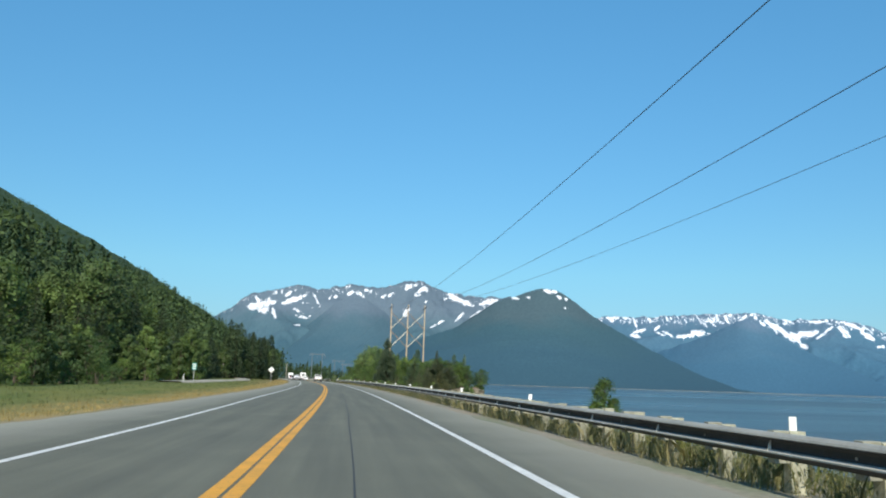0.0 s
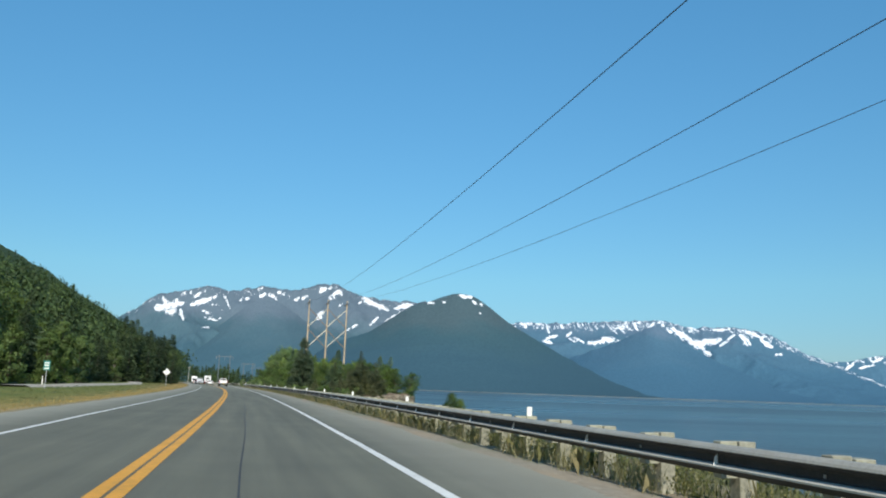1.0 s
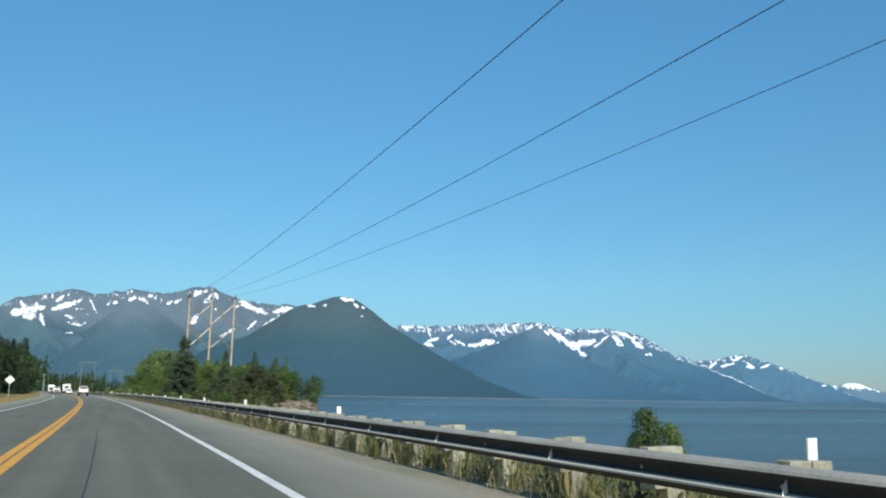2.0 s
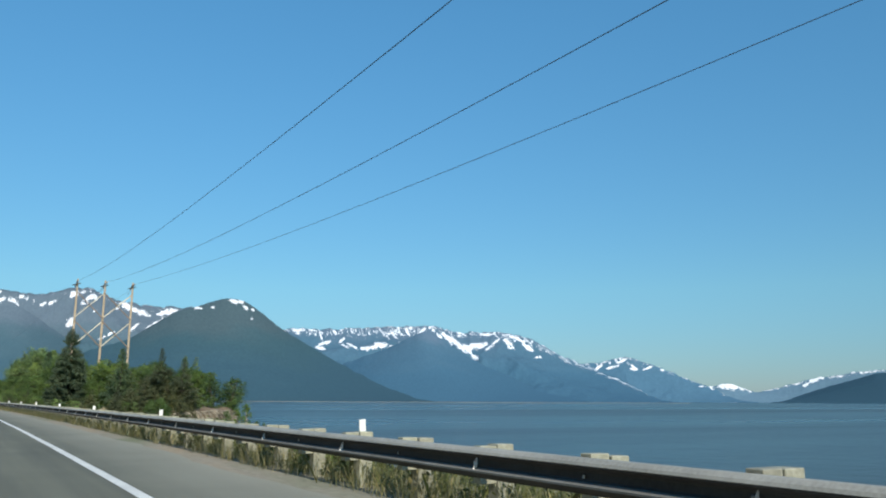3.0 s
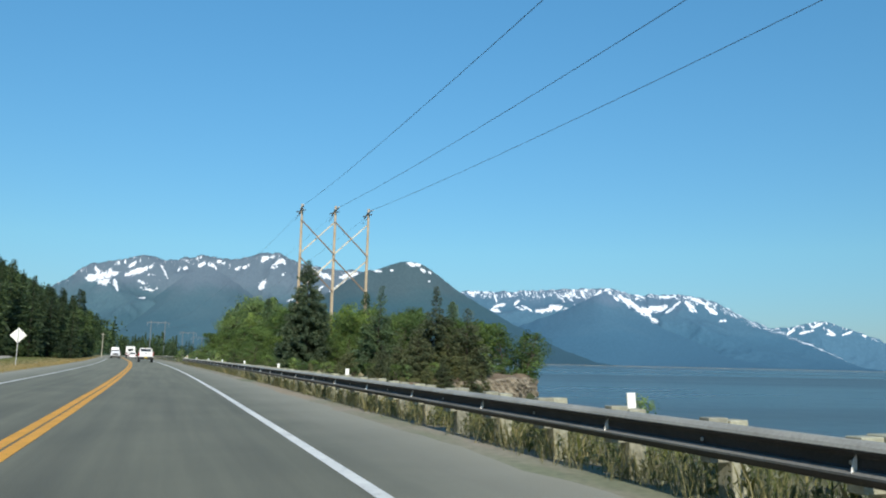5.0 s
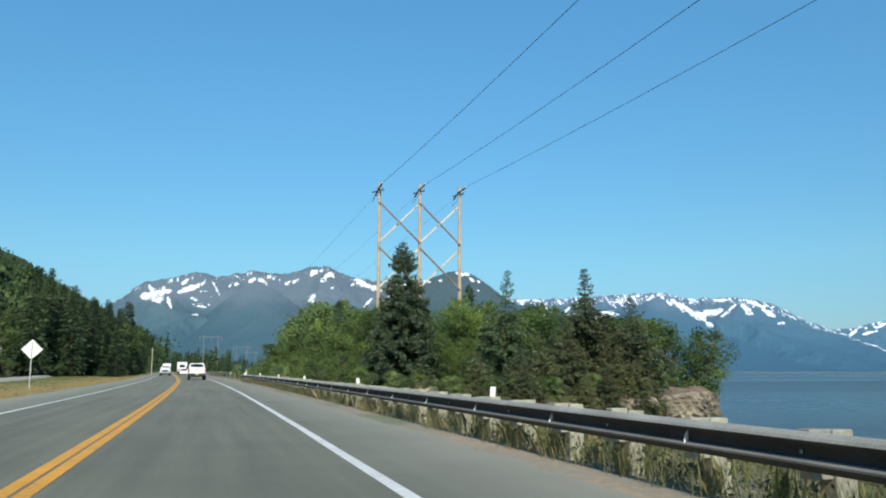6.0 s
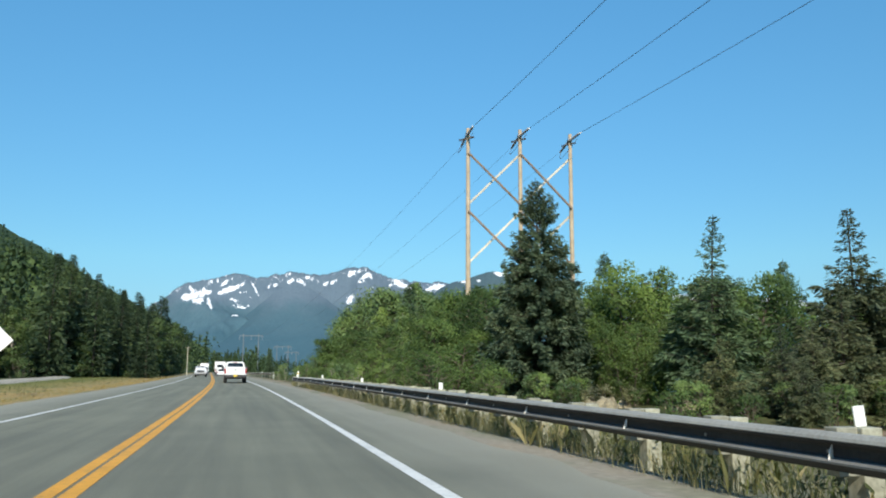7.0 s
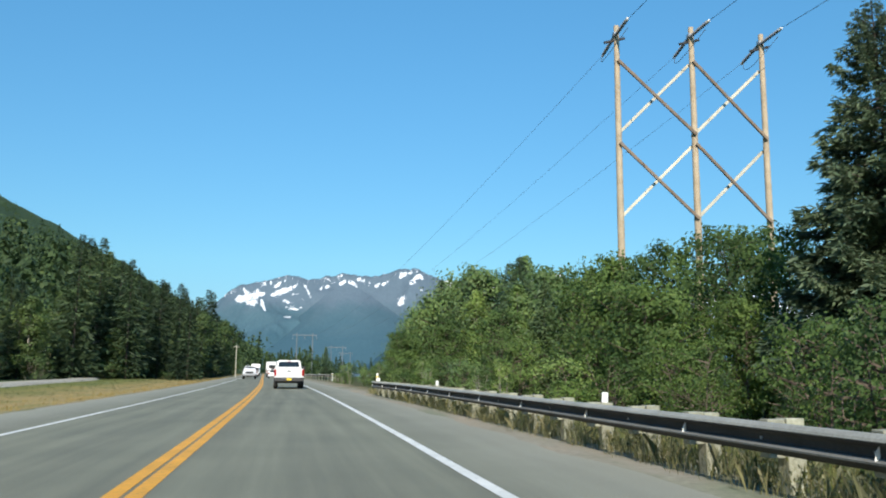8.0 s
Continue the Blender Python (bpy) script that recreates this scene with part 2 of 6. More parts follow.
def mountain_material(name, forest, meadow, rock, snow):
    """Far slopes: forest below, meadow and rock above, snow where the mesh carries it; the colours given include the
    haze.
    """
    m, n, l, p = nodes_of(name)
    pos = n.new("ShaderNodeNewGeometry").outputs["Position"]
    tall = n.new("ShaderNodeMapping")   # gullies and streaks run down the slope
    tall.inputs["Scale"].default_value = (1.0, 0.5, 0.45)
    tall.inputs["Rotation"].default_value = (0, radians(28), 0)
    l.new(pos, tall.inputs[0])
    lay = n.new("ShaderNodeAttribute")
    lay.attribute_name = "snow"
    high = n.new("ShaderNodeAttribute")
    high.attribute_name = "rise"
    big, fine = noise_node(n, l, 0.004, 6, pos, 0.6), noise_node(n, l, 0.12, 7, tall.outputs[0], 0.74)
    wob = n.new("ShaderNodeMath")
    wob.operation = "MULTIPLY_ADD"
    wob.inputs[1].default_value = 0.5
    l.new(big.outputs["Fac"], wob.inputs[0])
    l.new(high.outputs["Fac"], wob.inputs[2])
    c = ramp_node(n, ((0.55, forest), (0.82, meadow), (1.05, rock)))
    l.new(wob.outputs[0], c.inputs[0])
    gr = ramp_node(n, ((0.3, (0.82, 0.84, 0.86)), (0.7, (1.15, 1.14, 1.12))))
    l.new(fine.outputs["Fac"], gr.inputs[0])
    ground = mix_node(n, l, "MULTIPLY", 1, c.outputs[0], gr.outputs[0])
    cut = n.new("ShaderNodeMath")
    cut.operation = "MULTIPLY_ADD"
    cut.inputs[1].default_value = 2.8
    l.new(fine.outputs["Fac"], cut.inputs[0])
    rib_way = n.new("ShaderNodeMapping")
    rib_way.inputs["Scale"].default_value = (1.0, 0.4, 0.17)
    rib_way.inputs["Rotation"].default_value = (0, radians(-24), 0)
    l.new(pos, rib_way.inputs[0])
    ribs = noise_node(n, l, 0.06, 6, rib_way.outputs[0], 0.66)
    ribbed = n.new("ShaderNodeMath")
    ribbed.operation = "MULTIPLY_ADD"
    ribbed.inputs[1].default_value = 3.6
    l.new(ribs.outputs["Fac"], ribbed.inputs[0])
    l.new(lay.outputs["Fac"], ribbed.inputs[2])
    l.new(ribbed.outputs[0], cut.inputs[2])
    edge = ramp_node(n, ((0.0, (0, 0, 0)), (1.0, (1, 1, 1))))
    step = n.new("ShaderNodeMapRange")
    step.inputs["From Min"].default_value, step.inputs["From Max"].default_value = 3.42, 3.5
    l.new(cut.outputs[0], step.inputs["Value"])
    l.new(step.outputs[0], edge.inputs[0])
    l.new(mix_node(n, l, "MIX", edge.outputs[0], ground, snow), p.inputs["Base Color"])
    p.inputs["Roughness"].default_value, p.inputs["Specular IOR Level"].default_value = 0.95, 0.1
    return m


ASPHALT, LAND, WATER = road_material(), ground_material(), water_material()
WHITE_PAINT = paint_material("white_road_paint", (0.86, 0.85, 0.79), (0.42, 0.42, 0.38))
YELLOW_PAINT = paint_material("yellow_road_paint", (0.86, 0.4, 0.022), (0.42, 0.24, 0.05))
SEAL = grained("tar_seal", (0.035, 0.035, 0.034), (0.06, 0.06, 0.056), 5, 60, 0.7)
GRAVEL = grained("pale_gravel", (0.28, 0.25, 0.2), (0.52, 0.475, 0.385), 1.5, 25, 0.95, 0, 0.6, dist=0.04)
BANK = grained("soil_bank", (0.14, 0.118, 0.07), (0.42, 0.37, 0.245), 1.7, 11, 0.95, 0, 1.0, (0.36, 0.64), dist=0.12)
ROCK = grained("shore_rock", (0.1, 0.083, 0.06), (0.4, 0.345, 0.255), 1.3, 9, 0.9, 0, 1.0, (0.36, 0.62), dist=0.2)
SOIL = grained("bare_soil", (0.085, 0.062, 0.042), (0.25, 0.195, 0.135), 1.6, 18, 0.95, 0, 0.8, dist=0.06)
# distance haze is painted into these slope colours, strongest on PALE_RANGE
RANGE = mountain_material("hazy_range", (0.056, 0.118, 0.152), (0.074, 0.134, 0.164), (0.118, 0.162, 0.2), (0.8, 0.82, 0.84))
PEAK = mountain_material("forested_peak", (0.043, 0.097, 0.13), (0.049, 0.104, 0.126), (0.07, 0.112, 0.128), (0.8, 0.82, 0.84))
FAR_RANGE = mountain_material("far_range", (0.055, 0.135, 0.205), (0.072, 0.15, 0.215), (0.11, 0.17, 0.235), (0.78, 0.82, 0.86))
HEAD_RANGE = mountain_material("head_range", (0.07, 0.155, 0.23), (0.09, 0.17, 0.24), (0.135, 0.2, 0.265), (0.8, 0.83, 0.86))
HEADLAND = mountain_material("hazed_headland", (0.034, 0.082, 0.115), (0.042, 0.09, 0.12), (0.06, 0.1, 0.13), (0.8, 0.83, 0.86))
PALE_RANGE = mountain_material("hazed_peaks", (0.115, 0.2, 0.27), (0.14, 0.22, 0.285), (0.19, 0.255, 0.31), (0.8, 0.83, 0.86))
BARK = grained("bark", (0.05, 0.038, 0.028), (0.16, 0.125, 0.095), 4, 30, 0.95, 0, 0.6, dist=0.02)
SPRUCE_BARK = grained("spruce_bark", (0.028, 0.023, 0.019), (0.085, 0.07, 0.056), 4, 30, 0.95, 0, 0.6, dist=0.02)
PALE_BARK = grained("pale_bark", (0.16, 0.14, 0.11), (0.38, 0.35, 0.3), 4, 22, 0.9, 0, 0.3)
NEEDLES = foliage("spruce_needles", (0.062, 0.102, 0.066), (0.102, 0.15, 0.1), (0.15, 0.2, 0.138), 0.6, 0.22)
GREEN_NEEDLES = foliage("young_spruce_needles", (0.09, 0.145, 0.072), (0.12, 0.182, 0.09), (0.165, 0.232, 0.12), 0.6, 0.22)
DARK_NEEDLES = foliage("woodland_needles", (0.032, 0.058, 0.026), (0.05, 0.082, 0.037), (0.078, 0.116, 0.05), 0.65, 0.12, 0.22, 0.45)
BROWN_NEEDLES = foliage("browning_needles", (0.088, 0.112, 0.056), (0.142, 0.166, 0.082), (0.212, 0.225, 0.12), 0.65, 0.3)
LEAVES = foliage("leaves", (0.124, 0.205, 0.056), (0.16, 0.25, 0.072), (0.2, 0.29, 0.092), 0.6, 0.45, 0.45, 0.5)
PALE_LEAVES = foliage("pale_leaves", (0.155, 0.25, 0.08), (0.2, 0.3, 0.1), (0.27, 0.36, 0.145), 0.5, 0.34, 0.45, 0.45)
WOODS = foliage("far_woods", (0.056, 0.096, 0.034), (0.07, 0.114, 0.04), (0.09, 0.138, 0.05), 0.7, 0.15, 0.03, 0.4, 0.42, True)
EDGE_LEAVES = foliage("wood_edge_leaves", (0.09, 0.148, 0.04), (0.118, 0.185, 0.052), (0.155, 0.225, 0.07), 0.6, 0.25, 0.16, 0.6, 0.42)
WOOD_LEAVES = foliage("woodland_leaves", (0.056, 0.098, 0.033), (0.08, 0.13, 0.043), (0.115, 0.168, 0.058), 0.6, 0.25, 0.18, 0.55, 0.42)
GRASS = foliage("verge_grass", (0.16, 0.17, 0.07), (0.29, 0.27, 0.135), (0.5, 0.44, 0.28), 0.7, 0.45)
DRY_GRASS = foliage("dry_verge_grass", (0.2, 0.16, 0.07), (0.36, 0.27, 0.11), (0.5, 0.4, 0.2), 0.8, 0.35)
WEEDS = foliage("leafy_weeds", (0.11, 0.13, 0.05), (0.19, 0.2, 0.085), (0.42, 0.4, 0.27), 0.7, 0.4, 0.9, 0.4)
GREEN_GRASS = foliage("green_grass", (0.09, 0.12, 0.035), (0.17, 0.19, 0.065), (0.32, 0.29, 0.14), 0.7, 0.4)
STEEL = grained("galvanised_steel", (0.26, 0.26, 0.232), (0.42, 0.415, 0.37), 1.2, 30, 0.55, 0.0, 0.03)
# near-black copy of the steel: painted shade for the beam's hollows
SHADE_STEEL = grained("shade_steel", (0.022, 0.022, 0.023), (0.05, 0.049, 0.047), 2.0, 30, 0.7, 0.0, 0.03)
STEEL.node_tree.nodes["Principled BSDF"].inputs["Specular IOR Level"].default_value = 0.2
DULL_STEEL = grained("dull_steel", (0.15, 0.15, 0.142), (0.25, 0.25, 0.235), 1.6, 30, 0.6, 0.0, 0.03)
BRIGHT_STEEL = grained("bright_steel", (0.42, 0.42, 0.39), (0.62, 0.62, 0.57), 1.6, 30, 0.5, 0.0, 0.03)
POST_WOOD = grained("weathered_post_wood", (0.21, 0.208, 0.16), (0.44, 0.435, 0.35), 3, 22, 0.9, 0, 0.4, object_vary=0.25)
POLE_WOOD = grained("weathered_pole_wood", (0.33, 0.262, 0.178), (0.6, 0.485, 0.34), 1.2, 16, 0.9, 0, 0.4)
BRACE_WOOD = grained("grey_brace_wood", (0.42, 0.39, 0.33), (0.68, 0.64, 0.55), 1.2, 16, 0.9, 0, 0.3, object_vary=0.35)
WHITE_PLATE = plain("white_marker_plastic", (0.82, 0.82, 0.78), 0.45)
CABLE = plain("weathered_cable", (0.1, 0.125, 0.16), 0.6, 0.1)
# timber of the far frames, its grey-blue distance haze painted in
FAR_WOOD = plain("haze_blue_wood", (0.16, 0.19, 0.21), 0.9)
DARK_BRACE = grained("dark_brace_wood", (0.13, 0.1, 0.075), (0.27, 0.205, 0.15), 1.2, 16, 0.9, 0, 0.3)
PORCELAIN = plain("insulator_glass", (0.26, 0.28, 0.31), 0.3)
METAL = plain("dull_metal", (0.45, 0.46, 0.47), 0.5, 0.8)
SIGN_GREEN = plain("sign_green", (0.03, 0.22, 0.19), 0.5)
RUBBER = plain("tyre_rubber", (0.02, 0.02, 0.02), 0.85)
RIM = plain("alloy_rim", (0.5, 0.5, 0.5), 0.35, 0.8)
CAR_WHITE = plain("white_car_paint", (0.8, 0.8, 0.79), 0.3, 0, 0.6)
CAR_DARK = plain("black_car_paint", (0.012, 0.014, 0.02), 0.25, 0, 0.8)
CAR_SILVER = plain("silver_car_paint", (0.68, 0.69, 0.7), 0.3, 0.15, 0.6)
CAR_RED = plain("red_car_paint", (0.3, 0.03, 0.02), 0.3, 0, 0.6)
CAR_GLASS = plain("tinted_glass", (0.015, 0.02, 0.025), 0.08)
BLACK_TRIM = plain("black_trim", (0.025, 0.025, 0.026), 0.6)
CHROME = plain("dull_chrome", (0.3, 0.3, 0.3), 0.4, 0.5)
RED_LENS = plain("red_lamp_lens", (0.35, 0.012, 0.012), 0.2)
CLEAR_LENS = plain("clear_lamp_lens", (0.7, 0.72, 0.75), 0.1)
YELLOW_PLATE = plain("yellow_plate", (0.75, 0.55, 0.03), 0.5)


# ---- building helpers ----
def mesh_of(name, verts, faces, material, smooth=False):
    me = bpy.data.meshes.new(name)
    me.from_pydata([tuple(v) for v in verts] if not isinstance(verts, np.ndarray) else verts.tolist(), [], faces if not isinstance(faces, np.ndarray) else faces.tolist())
    me.materials.append(material)
    if smooth:
        me.polygons.foreach_set("use_smooth", [True] * len(me.polygons))
    return me


def from_bm(name, bm, material, smooth=False):
    bmesh.ops.recalc_face_normals(bm, faces=bm.faces)
    me = bpy.data.meshes.new(name)
    bm.to_mesh(me)
    bm.free()
    me.materials.append(material)
    if smooth:
        me.polygons.foreach_set("use_smooth", [True] * len(me.polygons))
    return me


def part(name, data, material, parent, label="", at=None):
    """One mesh object under a thing or a part; data is a bmesh or a finished mesh."""
    me = data if isinstance(data, bpy.types.Mesh) else from_bm(name, data, material)
    ob = new(name, me)
    ob.parent = parent
    if at is not None:
        ob.matrix_basis = at
    return tagged(ob, label)


def base(name, m, label, category, group="", kind=""):
    ob = new(name)
    ob.empty_display_size = 0.2
    ob.matrix_basis = m
    return tagged(ob, label, category, group, kind)


def add_box(bm, x0, x1, y0, y1, z0, z1, tx=0.0, ty0=0.0, ty1=0.0):
    """A box whose top is drawn in by tx on both sides, ty0 at its back and ty1 at its front."""
    v = [bm.verts.new(c) for c in ((x0, y0, z0), (x1, y0, z0), (x1, y1, z0), (x0, y1, z0),
                                   (x0 + tx, y0 + ty0, z1), (x1 - tx, y0 + ty0, z1), (x1 - tx, y1 - ty1, z1), (x0 + tx, y1 - ty1, z1))]
    for f in ((3, 2, 1, 0), (4, 5, 6, 7), (0, 1, 5, 4), (1, 2, 6, 5), (2, 3, 7, 6), (3, 0, 4, 7)):
        bm.faces.new([v[k] for k in f])
    return bm


def boxed(x0, x1, y0, y1, z0, z1, tx=0.0, ty0=0.0, ty1=0.0, bevel=0.0, segs=1):
    bm = add_box(bmesh.new(), x0, x1, y0, y1, z0, z1, tx, ty0, ty1)
    if bevel:
        bmesh.ops.bevel(bm, geom=bm.edges[:], offset=bevel, segments=segs, affect="EDGES")
    return bm


def tube(points, radii, sides=8, verts=None, faces=None):
    """A tapered tube along points, appended to verts and faces."""
    verts = [] if verts is None else verts
    faces = [] if faces is None else faces
    pts = [Vector(p) for p in points]
    start = len(verts)
    for k, p in enumerate(pts):
        d = (pts[min(k + 1, len(pts) - 1)] - pts[max(k - 1, 0)]).normalized()
        a = d.cross(Vector((0.31, 0.17, 1) if abs(d.z) < 0.9 else (1, 0.2, 0))).normalized()
        b = d.cross(a)
        for s in range(sides):
            w = 2 * math.pi * s / sides
            verts.append(tuple(p + float(radii[k]) * (math.cos(w) * a + math.sin(w) * b)))
    for k in range(len(pts) - 1):
        for s in range(sides):
            i, j = start + k * sides + s, start + k * sides + (s + 1) % sides
            faces.append((i, j, j + sides, i + sides))
    faces.append(tuple(start + s for s in reversed(range(sides))))
    faces.append(tuple(start + (len(pts) - 1) * sides + s for s in range(sides)))
    return verts, faces


def middle(y):
    """x of the road's yellow line at y: a long bend to the left, straight further out."""
    k = min(max(y, -60.0), 260.0)
    return 0.05 - (k - 85) ** 2 / 5500 - 2 * (k - 85) / 5500 * (y - k)


def heading(y):
    """Turn of the road at y, in degrees to the left."""
    k = min(max(y, -60.0), 260.0)
    return math.degrees(math.atan(2 * (k - 85) / 5500))


def beside(u, y, z=0.0):
    """The place u metres right of the yellow line at y."""
    return Vector((middle(y) + u, y, z))


def ease(a, b, t):
    """0 at a, 1 at b, smoothly."""
    t = min(max((t - a) / (b - a), 0.0), 1.0)
    return t * t * (3 - 2 * t)


def shore(y):
    """How far the land reaches to the right of the yellow line."""
    return 10.6 + 24.5 * ease(173, 186, y) - 4 * ease(230, 300, y)


def height(u, y):
    """The land's height u metres right of the yellow line at y."""
    if u > 6.3:
        s = shore(y)
        if u < s:
            z = -0.15 * ease(6.3, 7.5, u) - 0.24 * ease(8.5, 12, u)
        else:
            z = -0.15 - 0.24 * ease(8.5, 12, s) - min((u - s) * 0.75, 6.5)
        return z + 0.12 * ease(7, 9, u) * noise.noise((u * 0.3, y * 0.3, 0))
    if u > -5.8:
        return -0.02
    z = -0.02 - 0.22 * ease(-5.8, -9, u) + 0.25 * ease(-10, -17, u)
    if u < -25 or y > 430:
        rise = max(-(middle(y) + u) - max(36.0, 22 - middle(min(y, 560.0))), 0.0)
        z += 0.615 * (min(rise, 460) - 14 * (1 - math.exp(-rise / 14))) * ease(3600, 2400, y)
        z += noise.fractal((u * 0.012, y * 0.012, 3), 1, 2, 5) * min(rise * 0.05, 9)
    return z + 0.06 * noise.noise((u * 0.25, y * 0.05, 5)) * ease(-6.5, -10, u)


# ---- the land, the road and the water ----
def strip(name, us, ys, lift, material, label, category, kind="structure", wobble=0.0, shift=None, ragged=0.0):
    """A sheet that follows the road, between offsets us, along ys."""
    verts, faces, uvs = [], [], []
    for y in ys:
        for u in us:
            w = (wobble * noise.noise((0.13 * y, u, 9)) if wobble else 0.0) + (shift(y) if shift else 0.0)
            if ragged and u in (us[0], us[-1]):
                w += ragged * noise.fractal((0.35 * y, u, 4), 0.8, 2.0, 4)
            verts.append((middle(y) + u + w, y, lift))
            uvs.append((u, y))
    c = len(us)
    for r in range(len(ys) - 1):
        for k in range(c - 1):
            a = r * c + k
            faces.append((a, a + 1, a + c + 1, a + c))
    me = mesh_of(name, verts, faces, material)
    lay = me.uv_layers.new(name="UVMap")
    for loop in me.loops:
        lay.data[loop.index].uv = uvs[loop.vertex_index]
    return tagged(new(name, me), label, category, "", kind)


def spread_steps(rows):
    out = []
    for a, b, step in rows:
        out += list(np.arange(a, b, step))
    return [float(v) for v in out] + [float(rows[-1][1])]


def build_land():
    us = spread_steps(((-1500, -700, 200), (-700, -200, 14), (-200, -60, 7), (-60, -30, 3), (-30, -10, 2), (-10, -5, 0.8), (-5, 6, 2.2),
                       (6, 16, 0.7), (16, 60, 2.0), (60, 200, 35), (200, 5000, 1200)))
    ys = spread_steps(((-700, -60, 80), (-60, 260, 2.5), (260, 460, 6), (460, 900, 25), (900, 2200, 55), (2200, 4800, 200)))
    verts, faces, uvs = [], [], []
    for y in ys:
        for u in us:
            verts.append((middle(y) + u, y, height(u, y)))
            uvs.append((u if y < 610 else min(u - 60, -40), y))
    c = len(us)
    for r in range(len(ys) - 1):
        for k in range(c - 1):
            a = r * c + k
            faces.append((a, a + 1, a + c + 1, a + c))
    me = mesh_of("ground", verts, faces, LAND, True)
    lay = me.uv_layers.new(name="UVMap")
    lay.data.foreach_set("uv", np.array(uvs)[[l.vertex_index for l in me.loops]].ravel())
    tagged(new("ground", me), "grassy verge, scrubby hillside and muddy shore land", "ground", "", "structure")


build_land()
ROAD_YS = spread_steps(((-60, 430, 5), (430, 590, 20)))
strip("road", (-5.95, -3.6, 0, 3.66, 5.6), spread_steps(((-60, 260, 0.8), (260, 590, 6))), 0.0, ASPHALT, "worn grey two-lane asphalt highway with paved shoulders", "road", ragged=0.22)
strip("edge_line", (3.51, 3.665), ROAD_YS, 0.005, WHITE_PAINT, "solid white painted road edge line", "road marking", wobble=0.02)
strip("edge_line", (-3.62, -3.48), ROAD_YS, 0.005, WHITE_PAINT, "solid white painted road edge line", "road marking", wobble=0.02, shift=lambda y: 0.42 * ease(58, 14, y))
strip("centre_line", (-0.19, -0.022), ROAD_YS, 0.005, YELLOW_PAINT, "solid yellow line, one of a painted pair", "road marking", wobble=0.02)
strip("centre_line", (0.022, 0.19), ROAD_YS, 0.005, YELLOW_PAINT, "solid yellow line, one of a painted pair", "road marking", wobble=0.02)
strip("seal_line", (1.29, 1.315), spread_steps(((-30, 72, 1.5),)), 0.004, SEAL, "dark tar sealed joint along the lane", "road marking", wobble=0.035)

sea = mesh_of("sea", [(-200, -700, -4.0), (4990, -700, -4.0), (4990, 4900, -4.0), (-200, 4900, -4.0)], [(0, 1, 2, 3)], WATER)
tagged(new("sea", sea), "calm grey-blue tidal inlet with faint ripples", "water", "", "structure")


def build_mudflat():
    """A low pale bar of tidal mud along the far shore."""
    verts, faces = [], []
    for k in range(121):
        az = radians(-3 + 50 * k / 120)
        wide = 240 * math.sin(math.pi * k / 120) * (0.7 + 0.6 * noise.noise((k * 0.2, 0, 2)))
        for r in (2080 - wide, 2350):
            verts.append((r * math.sin(az), 90 + r * math.cos(az), -3.9))
    for k in range(120):
        faces.append((2 * k, 2 * k + 1, 2 * k + 3, 2 * k + 2))
    tagged(new("mudflat", mesh_of("mudflat", verts, faces, GRAVEL)), "low pale tidal mud bar along the far shore", "mudflat", "", "structure")


build_mudflat()


def build_track():
    """The raised gravel bed that runs beside the road and swings away from it."""
    line = ((106, -19), (118, -18.8), (204, -19.5), (239, -22.7), (270, -26), (296, -31), (420, -55))
    verts, faces = [], []
    ys = np.arange(106, 421, 6.0)
    for y in ys:
        x = np.interp(y, [p[0] for p in line], [p[1] for p in line])
        for dx, z in ((-2.2, -0.2), (-1.2, 0.19), (1.2, 0.19), (2.2, -0.2)):
            verts.append((x + dx, y, z + height(x - middle(y), y) + 0.03 * noise.noise((x, y, 1))))
    for r in range(len(ys) - 1):
        for k in range(3):
            a = 4 * r + k
            faces.append((a, a + 1, a + 5, a + 4))
    tagged(new("track_bed", mesh_of("track_bed", verts, faces, GRAVEL)), "raised pale gravel bed beside the verge", "gravel path", "", "structure")


build_track()


# ---- the mountains across the water ----
def polar(az, el, r):
    return (r * math.sin(radians(az)), 90 + r * math.cos(radians(az)), r * math.tan(radians(el)))


def near_stroke(az, e, a0, e0, a1, e1, w):
    """1 on the middle line of a snow field, 0 at its rim, below 0 outside."""
    da, de = a1 - a0, e1 - e0
    q = min(max(((az - a0) * da + (e - e0) * de) / (da * da + de * de + 1e-6), 0), 1)
    taper = 1 - 0.45 * abs(2 * q - 1) ** 2 * min(1.0, math.hypot(da, de) / (4 * w))
    return 1 - math.hypot(az - a0 - q * da, e - e0 - q * de) / (w * taper * 1.12)


